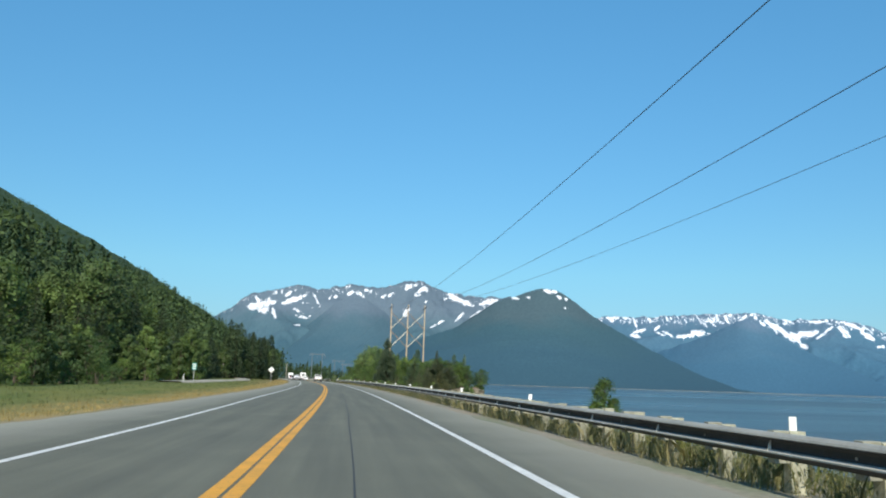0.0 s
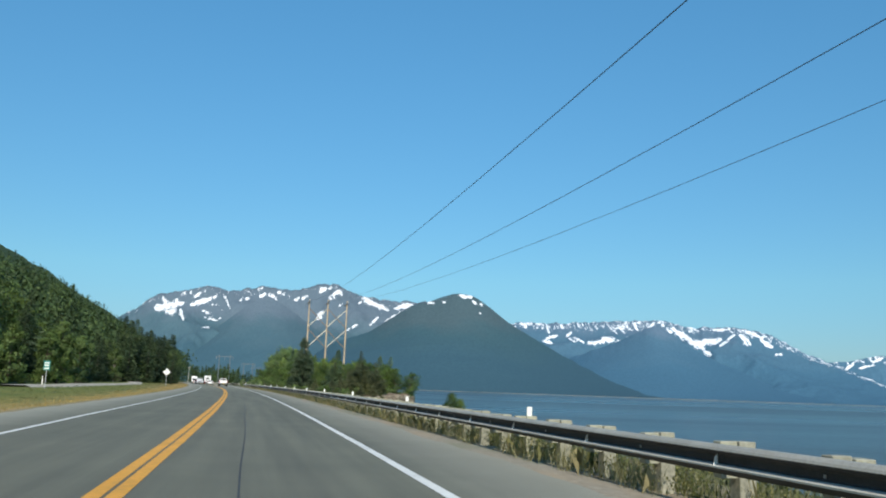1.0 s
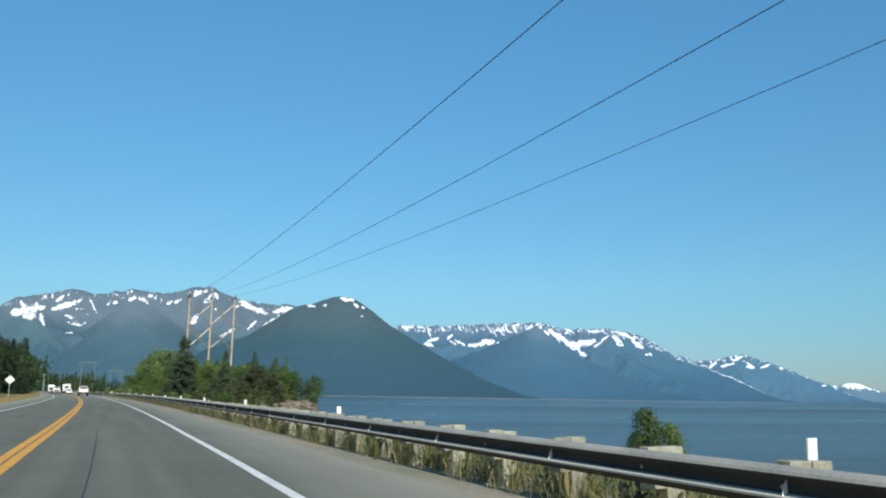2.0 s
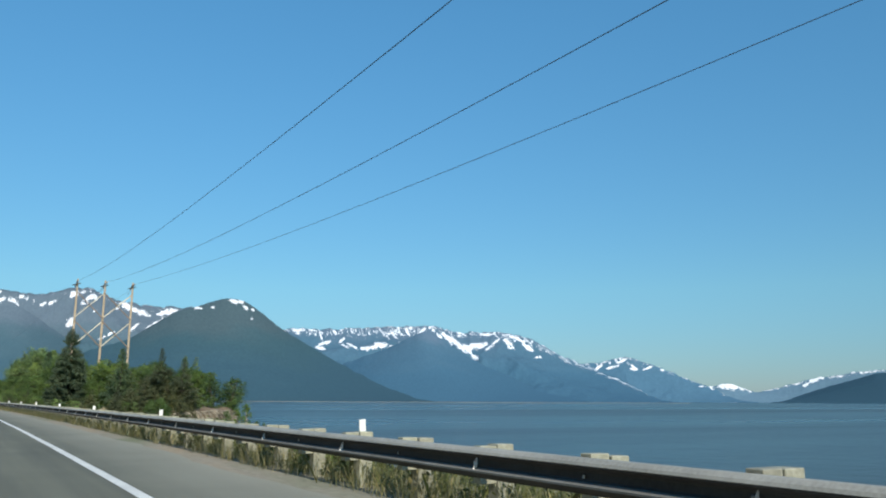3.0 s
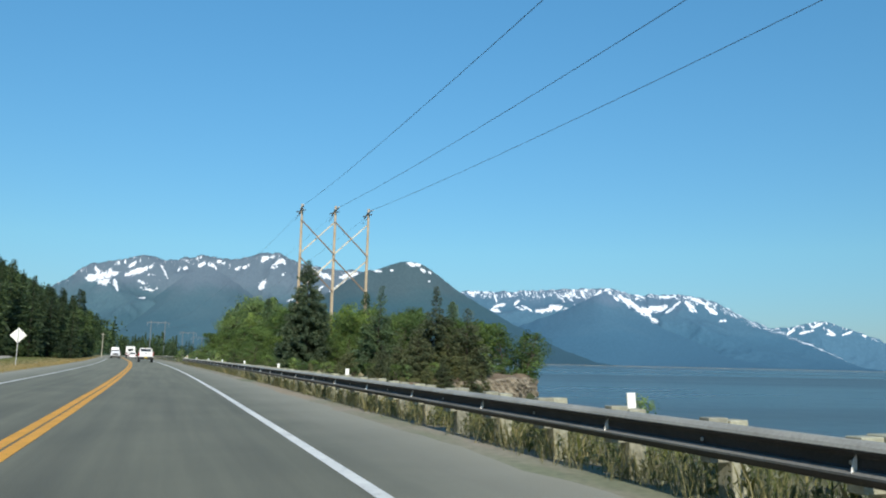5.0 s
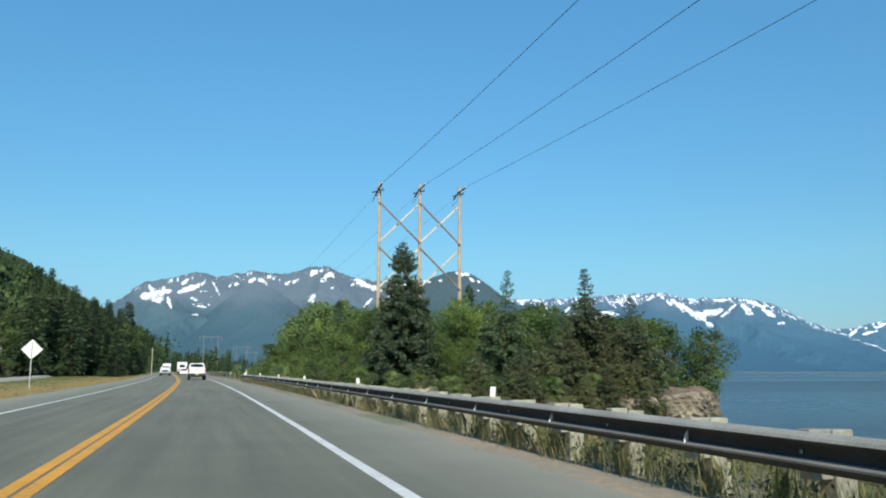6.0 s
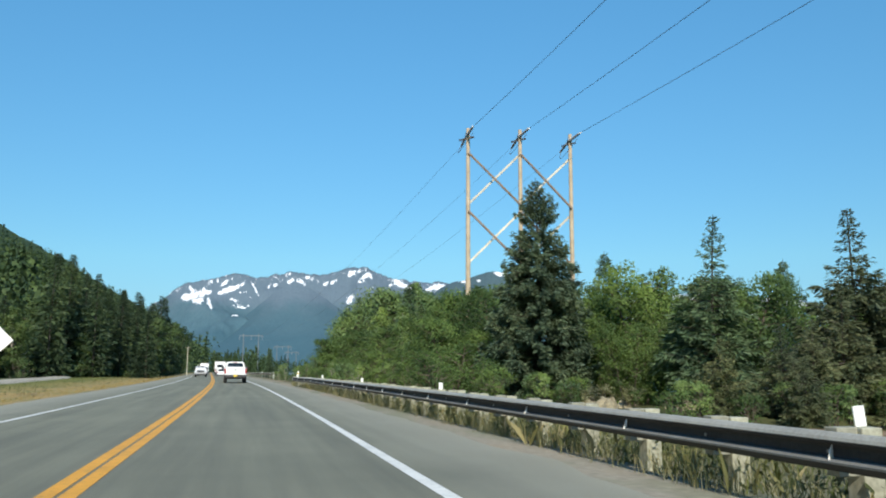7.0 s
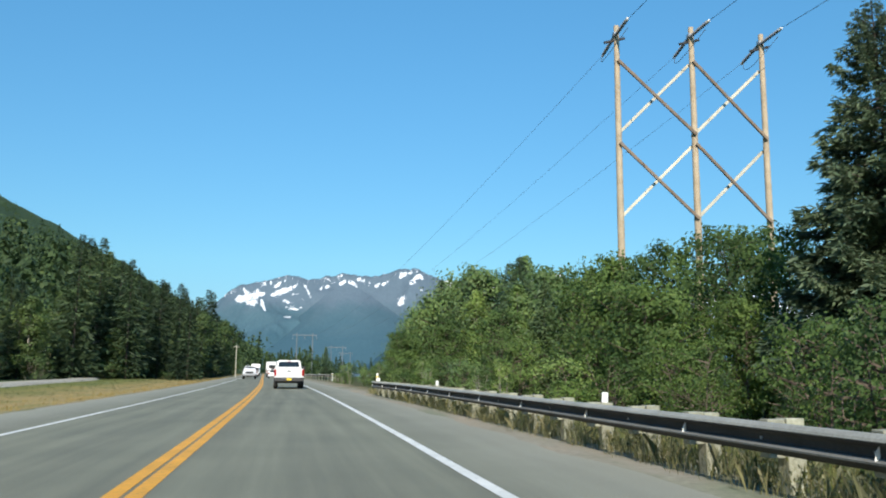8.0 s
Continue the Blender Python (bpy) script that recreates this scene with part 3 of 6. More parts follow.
def build_range(name, ridge, r_near, az0, az1, steps, rough, snow_fields, material, label, spur=0.0, seed=0, octaves=6, dust=0.0):
    """A range as a polar height field: a ridge line through a few summits, side spurs running down from it to the water, and noise."""
    azs = [q[0] for q in ridge]
    cols, rows = steps, 60 if snow_fields else 44
    ups = [k / (rows - 4) for k in range(rows - 3)] + [1.03, 1.08, 1.15, 1.25]
    if not snow_fields:      # the lower spurs lean against the range behind
        rows -= 4
    verts, faces, snow, rise = [], [], [], []
    for i in range(cols + 1):
        az = az0 + (az1 - az0) * i / cols
        el = sum(float(np.interp(az + o, azs, [q[1] for q in ridge])) for o in (-0.3, 0, 0.3)) / 3 + (0.09 if snow_fields and az < 46 else 0.0)
        rr = float(np.interp(az, azs, [q[2] for q in ridge]))
        soft_el = sum(float(np.interp(az + o, azs, [q[1] for q in ridge])) for o in (-3, -2, -1, -0.4, 0.4, 1, 2, 3)) / 8
        crest = noise.fractal((az * 1.6, seed, 0), 0.9, 2.1, 5) * rough
        plain_top = max(rr * math.tan(radians(max(el, -0.2))), -4)
        for k in range(rows + 1):
            s = ups[k]          # 0 at the foot, 1 at the crest, beyond it the back
            r = r_near + (rr - r_near) * s
            f = s if s <= 1 else 1 - 1.4 * (s - 1)
            x, y = r * math.sin(radians(az)), 90 + r * math.cos(radians(az))
            gully = noise.ridged_multi_fractal((x * 0.0021, y * 0.0021, seed), 0.85, 2.15, octaves, 0.9, 2.0) - 1.15
            top = plain_top + rr * math.tan(radians(crest)) * ease(0.7, 1.0, s)
            lip = math.sin(math.pi * min(f, 1)) ** 0.8 if s <= 1 else 0
            soft_top = max(rr * math.tan(radians(max(soft_el, -0.2))), -4)
            top += (soft_top - plain_top) * (1 - min(s, 1) ** 2)
            z = -6 + (top + 6) * (f ** 1.1) + spur * plain_top * gully * lip
            verts.append((x, y, z))
            e = math.degrees(math.atan2(z, r))
            v = -2.2 + (1.5 + dust) * ease(0.72, 0.98, s) * (dust > 0)   # thin snow left in the gullies under the crest
            for a0, e0, a1, e1, w in snow_fields:
                if min(a0, a1) - 3 * w < az < max(a0, a1) + 3 * w and min(e0, e1) - 3 * w < e < max(e0, e1) + 3 * w:
                    v = max(v, near_stroke(az, e, a0, e0, a1, e1, w))
            snow.append(v)
            rise.append(e / 6.5)
    n = rows + 1
    for i in range(cols):
        for k in range(rows):
            a = i * n + k
            faces.append((a, a + n, a + n + 1, a + 1))
    me = mesh_of(name, verts, faces, material, True)
    for key, values in (("snow", snow), ("rise", rise)):
        me.attributes.new(key, "FLOAT", "POINT").data.foreach_set("value", values)
    return tagged(new(name, me), label, "mountain", "", "structure")


# snow fields as strokes: turn and height of both ends, and half width, all in degrees
SNOW_WEST = ((-5.51, 4.68, -3.82, 5.18, 0.28), (-4.71, 4.51, -4.27, 4.64, 0.21), (-5.11, 5.44, -4.81, 5.15, 0.07), (-3.91, 4.73, -3.66, 4.06, 0.12), (-4.40, 5.80, -3.23, 5.99, 0.06), (-3.00, 5.69, -2.38, 6.02, 0.11), (-3.19, 5.05, -1.99, 5.61, 0.19), (-2.52, 4.76, -1.76, 4.48, 0.09), (-2.31, 4.28, -1.45, 4.11, 0.09), (-1.45, 4.11, -1.16, 4.38, 0.07), (-2.05, 5.12, -1.27, 5.25, 0.07), (-1.15, 5.94, -0.58, 4.89, 0.07), (-2.40, 3.64, -1.95, 3.61, 0.06), (-1.99, 5.46, -1.63, 5.77, 0.09), (-1.22, 4.80, -0.96, 4.92, 0.07))
SNOW_MIDDLE = ((-0.08, 5.51, 0.14, 5.67, 0.08), (0.37, 5.68, 0.60, 5.76, 0.10), (1.28, 5.93, 1.80, 6.17, 0.12), (1.80, 6.17, 2.42, 5.84, 0.12), (1.22, 6.50, 1.41, 6.43, 0.07), (2.72, 6.23, 3.03, 6.05, 0.08), (2.41, 6.22, 2.72, 6.31, 0.07), (3.66, 5.75, 4.00, 5.95, 0.12), (4.19, 5.91, 4.65, 6.15, 0.08), (5.22, 6.67, 6.58, 6.81, 0.08), (6.58, 6.69, 6.98, 6.31, 0.15), (6.20, 6.18, 6.67, 6.50, 0.12), (6.01, 5.98, 6.59, 6.11, 0.08), (5.38, 4.62, 5.64, 5.01, 0.19), (5.42, 6.48, 5.81, 6.64, 0.10))
SNOW_SADDLE = ((8.53, 6.17, 9.11, 5.83, 0.23), (9.11, 5.83, 10.26, 5.44, 0.19), (10.79, 5.54, 11.95, 5.85, 0.19), (10.05, 4.46, 10.82, 5.09, 0.10), (10.82, 5.09, 11.45, 5.27, 0.08), (8.95, 4.16, 9.76, 5.05, 0.08), (7.27, 3.74, 8.31, 4.40, 0.08), (8.21, 5.79, 8.41, 5.91, 0.08), (6.40, 6.28, 6.88, 6.63, 0.12), (6.79, 5.53, 7.05, 5.73, 0.08))
SNOW_PEAK = ((13.13, 6.06, 13.57, 6.04, 0.12), (14.15, 6.10, 14.52, 6.19, 0.07), (15.31, 6.68, 16.26, 6.53, 0.15), (15.87, 6.82, 16.33, 6.68, 0.10), (16.39, 6.22, 16.66, 6.08, 0.12), (16.93, 6.09, 17.04, 6.05, 0.08), (16.92, 5.43, 17.00, 5.44, 0.06))
SNOW_EAST = ((19.73, 4.80, 20.32, 4.69, 0.11), (21.50, 4.63, 21.75, 4.09, 0.06), (21.32, 3.57, 21.91, 3.47, 0.12), (21.52, 3.73, 22.30, 4.02, 0.15), (22.96, 3.95, 23.27, 4.27, 0.11), (23.47, 3.88, 24.25, 3.46, 0.09), (23.08, 3.76, 23.67, 3.57, 0.07), (24.45, 3.51, 26.38, 3.76, 0.14), (25.41, 3.91, 26.76, 3.69, 0.14), (26.38, 3.53, 27.91, 4.01, 0.17), (26.50, 3.03, 27.22, 3.23, 0.06), (25.80, 4.73, 26.38, 4.19, 0.07), (26.38, 4.85, 26.96, 4.20, 0.07), (26.96, 4.97, 27.23, 4.39, 0.06), (27.46, 4.90, 27.92, 4.21, 0.07), (28.30, 4.40, 28.87, 4.98, 0.14), (28.11, 4.90, 28.22, 4.59, 0.07), (29.06, 5.02, 29.63, 4.80, 0.07))
SNOW_BOWL = ((30.01, 4.60, 31.31, 3.85, 0.19), (31.13, 3.85, 32.05, 3.39, 0.23), (31.68, 3.66, 33.16, 3.85, 0.23), (32.05, 3.28, 32.59, 2.83, 0.17), (33.15, 3.48, 34.08, 4.23, 0.10), (31.06, 4.80, 31.62, 4.53, 0.08), (32.62, 4.54, 33.90, 4.61, 0.07), (34.44, 4.23, 34.91, 3.86, 0.15), (34.69, 3.67, 35.04, 3.60, 0.12), (34.81, 4.35, 35.06, 4.42, 0.12), (35.17, 4.35, 35.87, 3.94, 0.10), (35.69, 3.86, 36.40, 3.45, 0.13), (36.60, 2.93, 36.67, 2.97, 0.08), (36.84, 2.97, 36.88, 2.97, 0.08), (30.49, 4.22, 30.79, 3.77, 0.06), (29.74, 4.53, 30.04, 4.30, 0.08))
SNOW_HEAD = ((40.65, 2.11, 41.23, 2.65, 0.11), (41.41, 2.19, 42.17, 2.38, 0.09), (42.17, 2.57, 42.75, 2.87, 0.07), (42.74, 2.57, 43.47, 2.12, 0.07), (42.91, 2.19, 43.36, 2.12, 0.09), (43.84, 2.12, 44.33, 2.30, 0.07), (44.98, 2.12, 45.13, 2.04, 0.06), (46.92, 1.56, 47.44, 1.26, 0.06), (47.36, 1.00, 47.61, 1.01, 0.06))
SNOW_PALE = ((48.67, 1.01, 50.23, 1.02, 0.23), (52.95, 1.27, 54.12, 1.52, 0.13), (53.76, 1.03, 54.77, 1.63, 0.15), (54.77, 1.63, 56.07, 1.87, 0.10), (56.07, 1.87, 57.64, 2.03, 0.08))
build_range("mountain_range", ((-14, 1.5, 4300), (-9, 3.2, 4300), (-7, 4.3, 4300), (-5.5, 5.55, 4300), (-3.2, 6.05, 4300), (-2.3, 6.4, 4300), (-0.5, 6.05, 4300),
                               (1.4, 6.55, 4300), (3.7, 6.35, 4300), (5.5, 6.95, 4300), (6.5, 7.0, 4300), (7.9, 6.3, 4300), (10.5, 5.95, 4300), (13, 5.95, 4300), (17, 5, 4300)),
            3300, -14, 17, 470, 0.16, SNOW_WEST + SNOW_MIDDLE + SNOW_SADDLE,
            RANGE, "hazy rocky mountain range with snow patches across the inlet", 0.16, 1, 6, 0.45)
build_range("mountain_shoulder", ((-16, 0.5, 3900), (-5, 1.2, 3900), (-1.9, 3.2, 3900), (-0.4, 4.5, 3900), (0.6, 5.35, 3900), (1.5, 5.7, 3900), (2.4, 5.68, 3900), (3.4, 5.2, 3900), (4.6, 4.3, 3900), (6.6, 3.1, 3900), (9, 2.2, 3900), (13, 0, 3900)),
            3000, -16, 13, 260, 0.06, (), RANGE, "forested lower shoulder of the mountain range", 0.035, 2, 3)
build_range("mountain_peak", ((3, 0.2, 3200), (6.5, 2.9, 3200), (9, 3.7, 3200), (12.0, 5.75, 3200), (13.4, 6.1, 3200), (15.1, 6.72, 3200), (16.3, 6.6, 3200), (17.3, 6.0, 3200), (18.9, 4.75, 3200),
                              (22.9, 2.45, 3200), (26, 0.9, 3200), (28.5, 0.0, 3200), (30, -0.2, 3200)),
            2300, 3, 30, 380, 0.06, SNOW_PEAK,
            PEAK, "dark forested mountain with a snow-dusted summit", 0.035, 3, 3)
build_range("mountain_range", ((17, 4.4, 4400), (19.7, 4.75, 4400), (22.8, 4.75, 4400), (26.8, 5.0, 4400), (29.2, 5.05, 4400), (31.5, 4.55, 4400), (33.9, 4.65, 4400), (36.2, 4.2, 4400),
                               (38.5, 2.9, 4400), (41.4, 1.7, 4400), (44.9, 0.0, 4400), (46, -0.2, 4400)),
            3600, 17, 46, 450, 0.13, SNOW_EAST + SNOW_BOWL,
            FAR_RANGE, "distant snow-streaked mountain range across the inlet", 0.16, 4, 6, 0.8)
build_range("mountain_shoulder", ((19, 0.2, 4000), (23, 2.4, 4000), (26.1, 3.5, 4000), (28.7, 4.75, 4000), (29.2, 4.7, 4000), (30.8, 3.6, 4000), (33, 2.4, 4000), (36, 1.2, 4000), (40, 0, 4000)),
            3200, 19, 40, 220, 0.05, (), FAR_RANGE, "bare mountain spur below the snowy range, blue from painted haze", 0.03, 5, 3)
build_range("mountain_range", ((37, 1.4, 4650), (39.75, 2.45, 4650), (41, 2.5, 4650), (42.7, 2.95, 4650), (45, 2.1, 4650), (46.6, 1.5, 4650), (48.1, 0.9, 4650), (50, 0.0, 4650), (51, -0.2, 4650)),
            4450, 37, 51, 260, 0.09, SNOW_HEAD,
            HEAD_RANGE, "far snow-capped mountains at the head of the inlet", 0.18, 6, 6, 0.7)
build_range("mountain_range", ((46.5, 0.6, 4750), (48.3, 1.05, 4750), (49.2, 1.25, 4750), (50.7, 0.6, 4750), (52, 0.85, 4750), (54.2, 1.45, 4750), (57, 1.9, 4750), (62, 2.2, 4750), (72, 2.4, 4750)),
            4660, 46.5, 72, 240, 0.1, SNOW_PALE, PALE_RANGE, "very distant snowy peaks, pale from painted haze", 0.18, 7, 6, 0.9)
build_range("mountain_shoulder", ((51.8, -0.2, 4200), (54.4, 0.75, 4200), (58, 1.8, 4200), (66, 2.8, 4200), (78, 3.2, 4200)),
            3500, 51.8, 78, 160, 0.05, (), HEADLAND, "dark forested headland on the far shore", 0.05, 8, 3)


# ---- guardrails ----
def rail_profile(u0):
    """Offsets and heights of the two-wave steel beam, front face towards the road."""
    front = ((0.0, 0.694), (-0.03, 0.686), (-0.07, 0.658), (-0.085, 0.632), (-0.08, 0.618), (-0.018, 0.592), (-0.006, 0.57), (-0.006, 0.51),
             (-0.02, 0.49), (-0.083, 0.464), (-0.08, 0.446), (-0.012, 0.4), (0.0, 0.384))
    return [(u0 + a, z) for a, z in front], [(u0 + a + 0.006, z) for a, z in front]


def rail_piece(name, at, y0, y1, steps):
    """One length of beam between y0 and y1; at(y) gives the offset from the yellow line."""
    verts, faces, steel_slots = [], [], []
    ys = np.linspace(y0, y1, steps + 1)
    for y in ys:
        f, b = rail_profile(at(y))
        for u, z in f + b[::-1]:
            verts.append(tuple(beside(u, y, z)))
    n = 26
    for r in range(steps):
        for k in range(n):
            steel_slots.append(2 if k in (8, 9) else 1 if k in (3, 4, 5, 6, 7, 10, 11) else 0)
            faces.append((r * n + k, r * n + (k + 1) % n, (r + 1) * n + (k + 1) % n, (r + 1) * n + k))
    faces += [tuple(range(n)), tuple(reversed(range(steps * n, steps * n + n)))]
    bm = bmesh.new()
    vs = [bm.verts.new(v) for v in verts]
    for f, steel_slot in zip(faces, steel_slots + [0, 0]):
        bm.faces.new([vs[k] for k in f]).material_index = steel_slot
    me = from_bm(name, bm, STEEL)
    me.materials.append(SHADE_STEEL)   # shade of the trough and the underside, painted as near-black steel
    me.materials.append(BRIGHT_STEEL if y1 < 74 else DULL_STEEL)   # lower fold: bright on lengths that end before y 74, dull beyond
    return me


POST_BM = boxed(-0.1, 0.1, -0.1, 0.1, -0.5, 0.705, bevel=0.008)
POST_MESH = from_bm("post", POST_BM, POST_WOOD)
BLOCK_MESH = from_bm("blockout", boxed(-0.1, 0.1, -0.075, 0.075, 0.33, 0.715, bevel=0.006), POST_WOOD)
BOLT_MESH = from_bm("bolt", boxed(-0.012, 0.006, -0.016, 0.016, -0.016, 0.016, bevel=0.005), METAL)


def reflector_mesh():
    """A bent white tab that stands out of the beam's valley towards the traffic."""
    bm = bmesh.new()
    for a, b in ((0.0, 0.004),):
        pts = ((0.0, -0.075), (-0.055, -0.072), (-0.032, 0.02), (0.0, 0.065))
        front = [bm.verts.new((x, a, z)) for x, z in pts]
        back = [bm.verts.new((x, b, z)) for x, z in pts]
        bm.faces.new(front)
        bm.faces.new(back[::-1])
        for k in range(4):
            bm.faces.new((front[k], front[(k + 1) % 4], back[(k + 1) % 4], back[k]))
    return from_bm("reflector", bm, WHITE_PLATE)


REFLECTOR_MESH = reflector_mesh()
MARKER_MESH = from_bm("marker_plate", boxed(-0.052, 0.052, -0.012, 0.012, 0.0, 0.17, bevel=0.006), WHITE_PLATE)


def guardrail(name, at, plates, label):
    """Steel beam on wooden posts: eight posts from one marker plate to the next, a reflector on every second post."""
    g = base(name, Matrix.Identity(4), label, "guardrail")
    rng = random.Random(4)
    ys = [a + (b - a) * k / 8 for a, b in zip(plates, plates[1:]) for k in range(8)] + [plates[-1]]
    for k in range(0, len(ys) - 1, 2):
        part("beam", rail_piece("beam", at, ys[k], ys[k + 2] + 0.04, 2), None, g)
    for k, y in enumerate(ys):
        u = at(y)
        tilt = rng.uniform(-1.5, 1.5)
        dz = rng.uniform(-0.015, 0.02)
        turn = heading(y) + rng.uniform(-3, 3)
        part("post", POST_MESH, None, g, "", pose(*beside(u + 0.315, y, dz), tilt, rng.uniform(-1, 1), turn))
        part("blockout", BLOCK_MESH, None, g, "", pose(*beside(u + 0.11, y, rng.uniform(-0.012, 0.012)), 0, 0, heading(y) + rng.uniform(-2, 2)))
        part("bolt", BOLT_MESH, None, g, "", pose(*beside(u - 0.012, y, 0.535), 0, 0, heading(y)))
        if k % 2 == 0:
            part("reflector", REFLECTOR_MESH, None, g, "white triangular reflector tab", pose(*beside(u - 0.014, y - 0.05, 0.537), 0, 0, heading(y) + rng.uniform(-6, 6)))
        if k % 8 == 0:
            part("marker_plate", MARKER_MESH, None, g, "upright white marker plate", pose(*beside(u + 0.3, y, 0.705 + dz), rng.uniform(-3, 3), rng.uniform(-4, 4), heading(y) + rng.uniform(-8, 8)))
    return g


guardrail("guardrail", lambda y: 6.27 + 0.55 * ease(207, 217, y) * -0.5, PLATES, "galvanised steel guardrail on weathered wooden posts along the shoulder")
guardrail("guardrail", lambda y: 6.3 + 4.5 * ease(332, 300, y), [300 + 14.4 * k for k in range(10)], "distant steel guardrail curving in towards the shoulder")


# ---- power line ----
def pole(height, r0, r1, wood=None):
    v, f = tube([(0, 0, -1.0), (0, 0, height * 0.5), (0, 0, height)], [r0, (r0 + r1) / 2, r1], 12)
    return mesh_of("pole", v, f, wood or POLE_WOOD)


def bar(a, b, w, h, material, name):
    """A squared timber or arm between two places."""
    a, b = Vector(a), Vector(b)
    bm = boxed(-w / 2, w / 2, 0, (b - a).length, -h / 2, h / 2, bevel=min(w, h) * 0.12)
    bm.transform(Matrix.Translation(a) @ (b - a).to_track_quat("Y", "Z").to_matrix().to_4x4())
    return from_bm(name, bm, material)


def insulator_string(a, b, name="insulator_string"):
    a, b = Vector(a), Vector(b)
    pts, rad = [], []
    n = 9
    for k in range(n):
        for off, r in ((0.0, 0.03), (0.25, 0.11), (0.55, 0.11), (0.8, 0.03)):
            pts.append(a.lerp(b, (k + off) / n))
            rad.append(r)
    v, f = tube(pts, rad, 8)
    return mesh_of(name, v, f, PORCELAIN, True)


PY = (218.4, 217.9, 218.2)   # y of the three poles
PX = (16.6, 20.95, 25.5)
TOP = 21.0
NEAR_SHIFT = dict(zip(PX, (0.0, 0.2, 0.2)))   # how far right the near cables leave their poles


def power_structure():
    s = base("power_pole_structure", Matrix.Identity(4), "three-pole wooden power line structure with crossed braces", "power pole")
    for x, y in zip(PX, PY):
        part("pole", pole(TOP + 0.15, 0.23, 0.15), None, s, "", pose(x, y, 0, 0.1, 0.1, 0))
        # a steel arm to each side along the line, the strings on it, and the loop of cable under it
        part("arm", bar((x - 0.75, y - 0.1, TOP - 0.95), (x + 0.55, y, TOP - 0.55), 0.09, 0.14, BLACK_TRIM, "arm"), None, s, "short dark steel arm at the pole top")
        part("pole_cap", bar((x, y, TOP - 0.5), (x, y, TOP - 0.22), 0.33, 0.33, METAL, "pole_cap"), None, s)
        for dy, dx, z1 in ((-1.9, NEAR_SHIFT[x], 20.7), (2.0, 0.0, TOP - 0.8)):
            end = Vector((x - 0.05 + dx, y + dy, z1))
            start = Vector((x - 0.05, y + 0.12 * (1 if dy > 0 else -1), TOP - 0.45))
            part("insulator_string", insulator_string(start, end), None, s, "string of glass insulator discs")
            # clamp at the string's end, plain white to carry a painted glint
            part("clamp", bar(end + (start - end) * 0.05, end + (end - start) * 0.1, 0.13, 0.13, WHITE_PLATE, "clamp"), None, s, "cable clamp, its glint painted white")
        pts = [(x - 0.75 * math.sin(math.pi * k / 10), y - 1.9 + 3.9 * k / 10, TOP - 0.75 - 1.2 * math.sin(math.pi * k / 10)) for k in range(11)]
        v, f = tube(pts, [0.02] * 11, 6)
        part("jumper_cable", mesh_of("jumper_cable", v, f, CABLE), None, s)
    for k in range(2):
        (xa, ya), (xb, yb) = (PX[k], PY[k]), (PX[k + 1], PY[k + 1])
        for z0 in (14.65, 9.75):
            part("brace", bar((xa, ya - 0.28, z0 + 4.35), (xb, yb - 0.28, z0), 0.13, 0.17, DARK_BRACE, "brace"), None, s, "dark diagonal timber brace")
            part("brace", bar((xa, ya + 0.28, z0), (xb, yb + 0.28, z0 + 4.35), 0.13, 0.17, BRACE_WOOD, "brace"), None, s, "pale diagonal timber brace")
    return s


power_structure()


def cable(a, b, sag, name, label, thick=0.018):
    a, b = Vector(a), Vector(b)
    pts = [a.lerp(b, k / 40) - Vector((0, 0, 4 * sag * (k / 40) * (1 - k / 40))) for k in range(41)]
    v, f = tube(pts, [thick] * 41, 6)
    tagged(new(name, mesh_of(name, v, f, CABLE, True)), label, "cable", "power line cables")


def far_structure(x, y, width, high, poles=2):
    s = base("power_pole_structure", pose(x, y, 0), "distant wooden frame carrying the power line", "power pole")
    for k in range(poles):
        part("pole", pole(high, 0.22, 0.16, FAR_WOOD), None, s, "", pose(-width / 2 + width * (0.18 + 0.64 * k / (poles - 1)), 0, -0.5))
    part("crossarm", bar((-width / 2, 0, high - 1.3), (width / 2, 0, high - 1.3), 0.2, 0.3, FAR_WOOD, "crossarm"), None, s)
    for k in range(3):
        px = -width / 2 + width * k / 2
        part("insulator_string", insulator_string((px * 0.97, 0, high - 1.45), (px * 0.97, 0, high - 2.9)), None, s)


far_structure(-5.2, 485, 9.0, 15.8)
far_structure(9.0, 590, 9.0, 14.5)
far_structure(17.0, 700, 9.0, 14.0)
for k, (x, y) in enumerate(zip(PX, PY)):
    # the line's way back along the road, and on to the next structure
    slope, drop, curve = ((-0.0327, -0.0946, 0.0002135), (-0.0242, -0.0911, 0.000211), (0.0012, -0.0753, 0.00019))[k]
    x += NEAR_SHIFT[x]
    span = 300.0
    end = (x + slope * span - 0.05, y - span, 20.87 + drop * span + curve * span * span)
    cable((x - 0.05, y - 1.9, 20.87 + drop * 1.9), end, curve * span * span / 4, "cable", "thin dark overhead power cable")
    cable((PX[k] - 0.05, y + 2.0, TOP - 0.8), (-9.5 + 4.4 * k, 485, 12.9), 5.2, "cable", "thin dark overhead power cable running on to the next frame", 0.011)


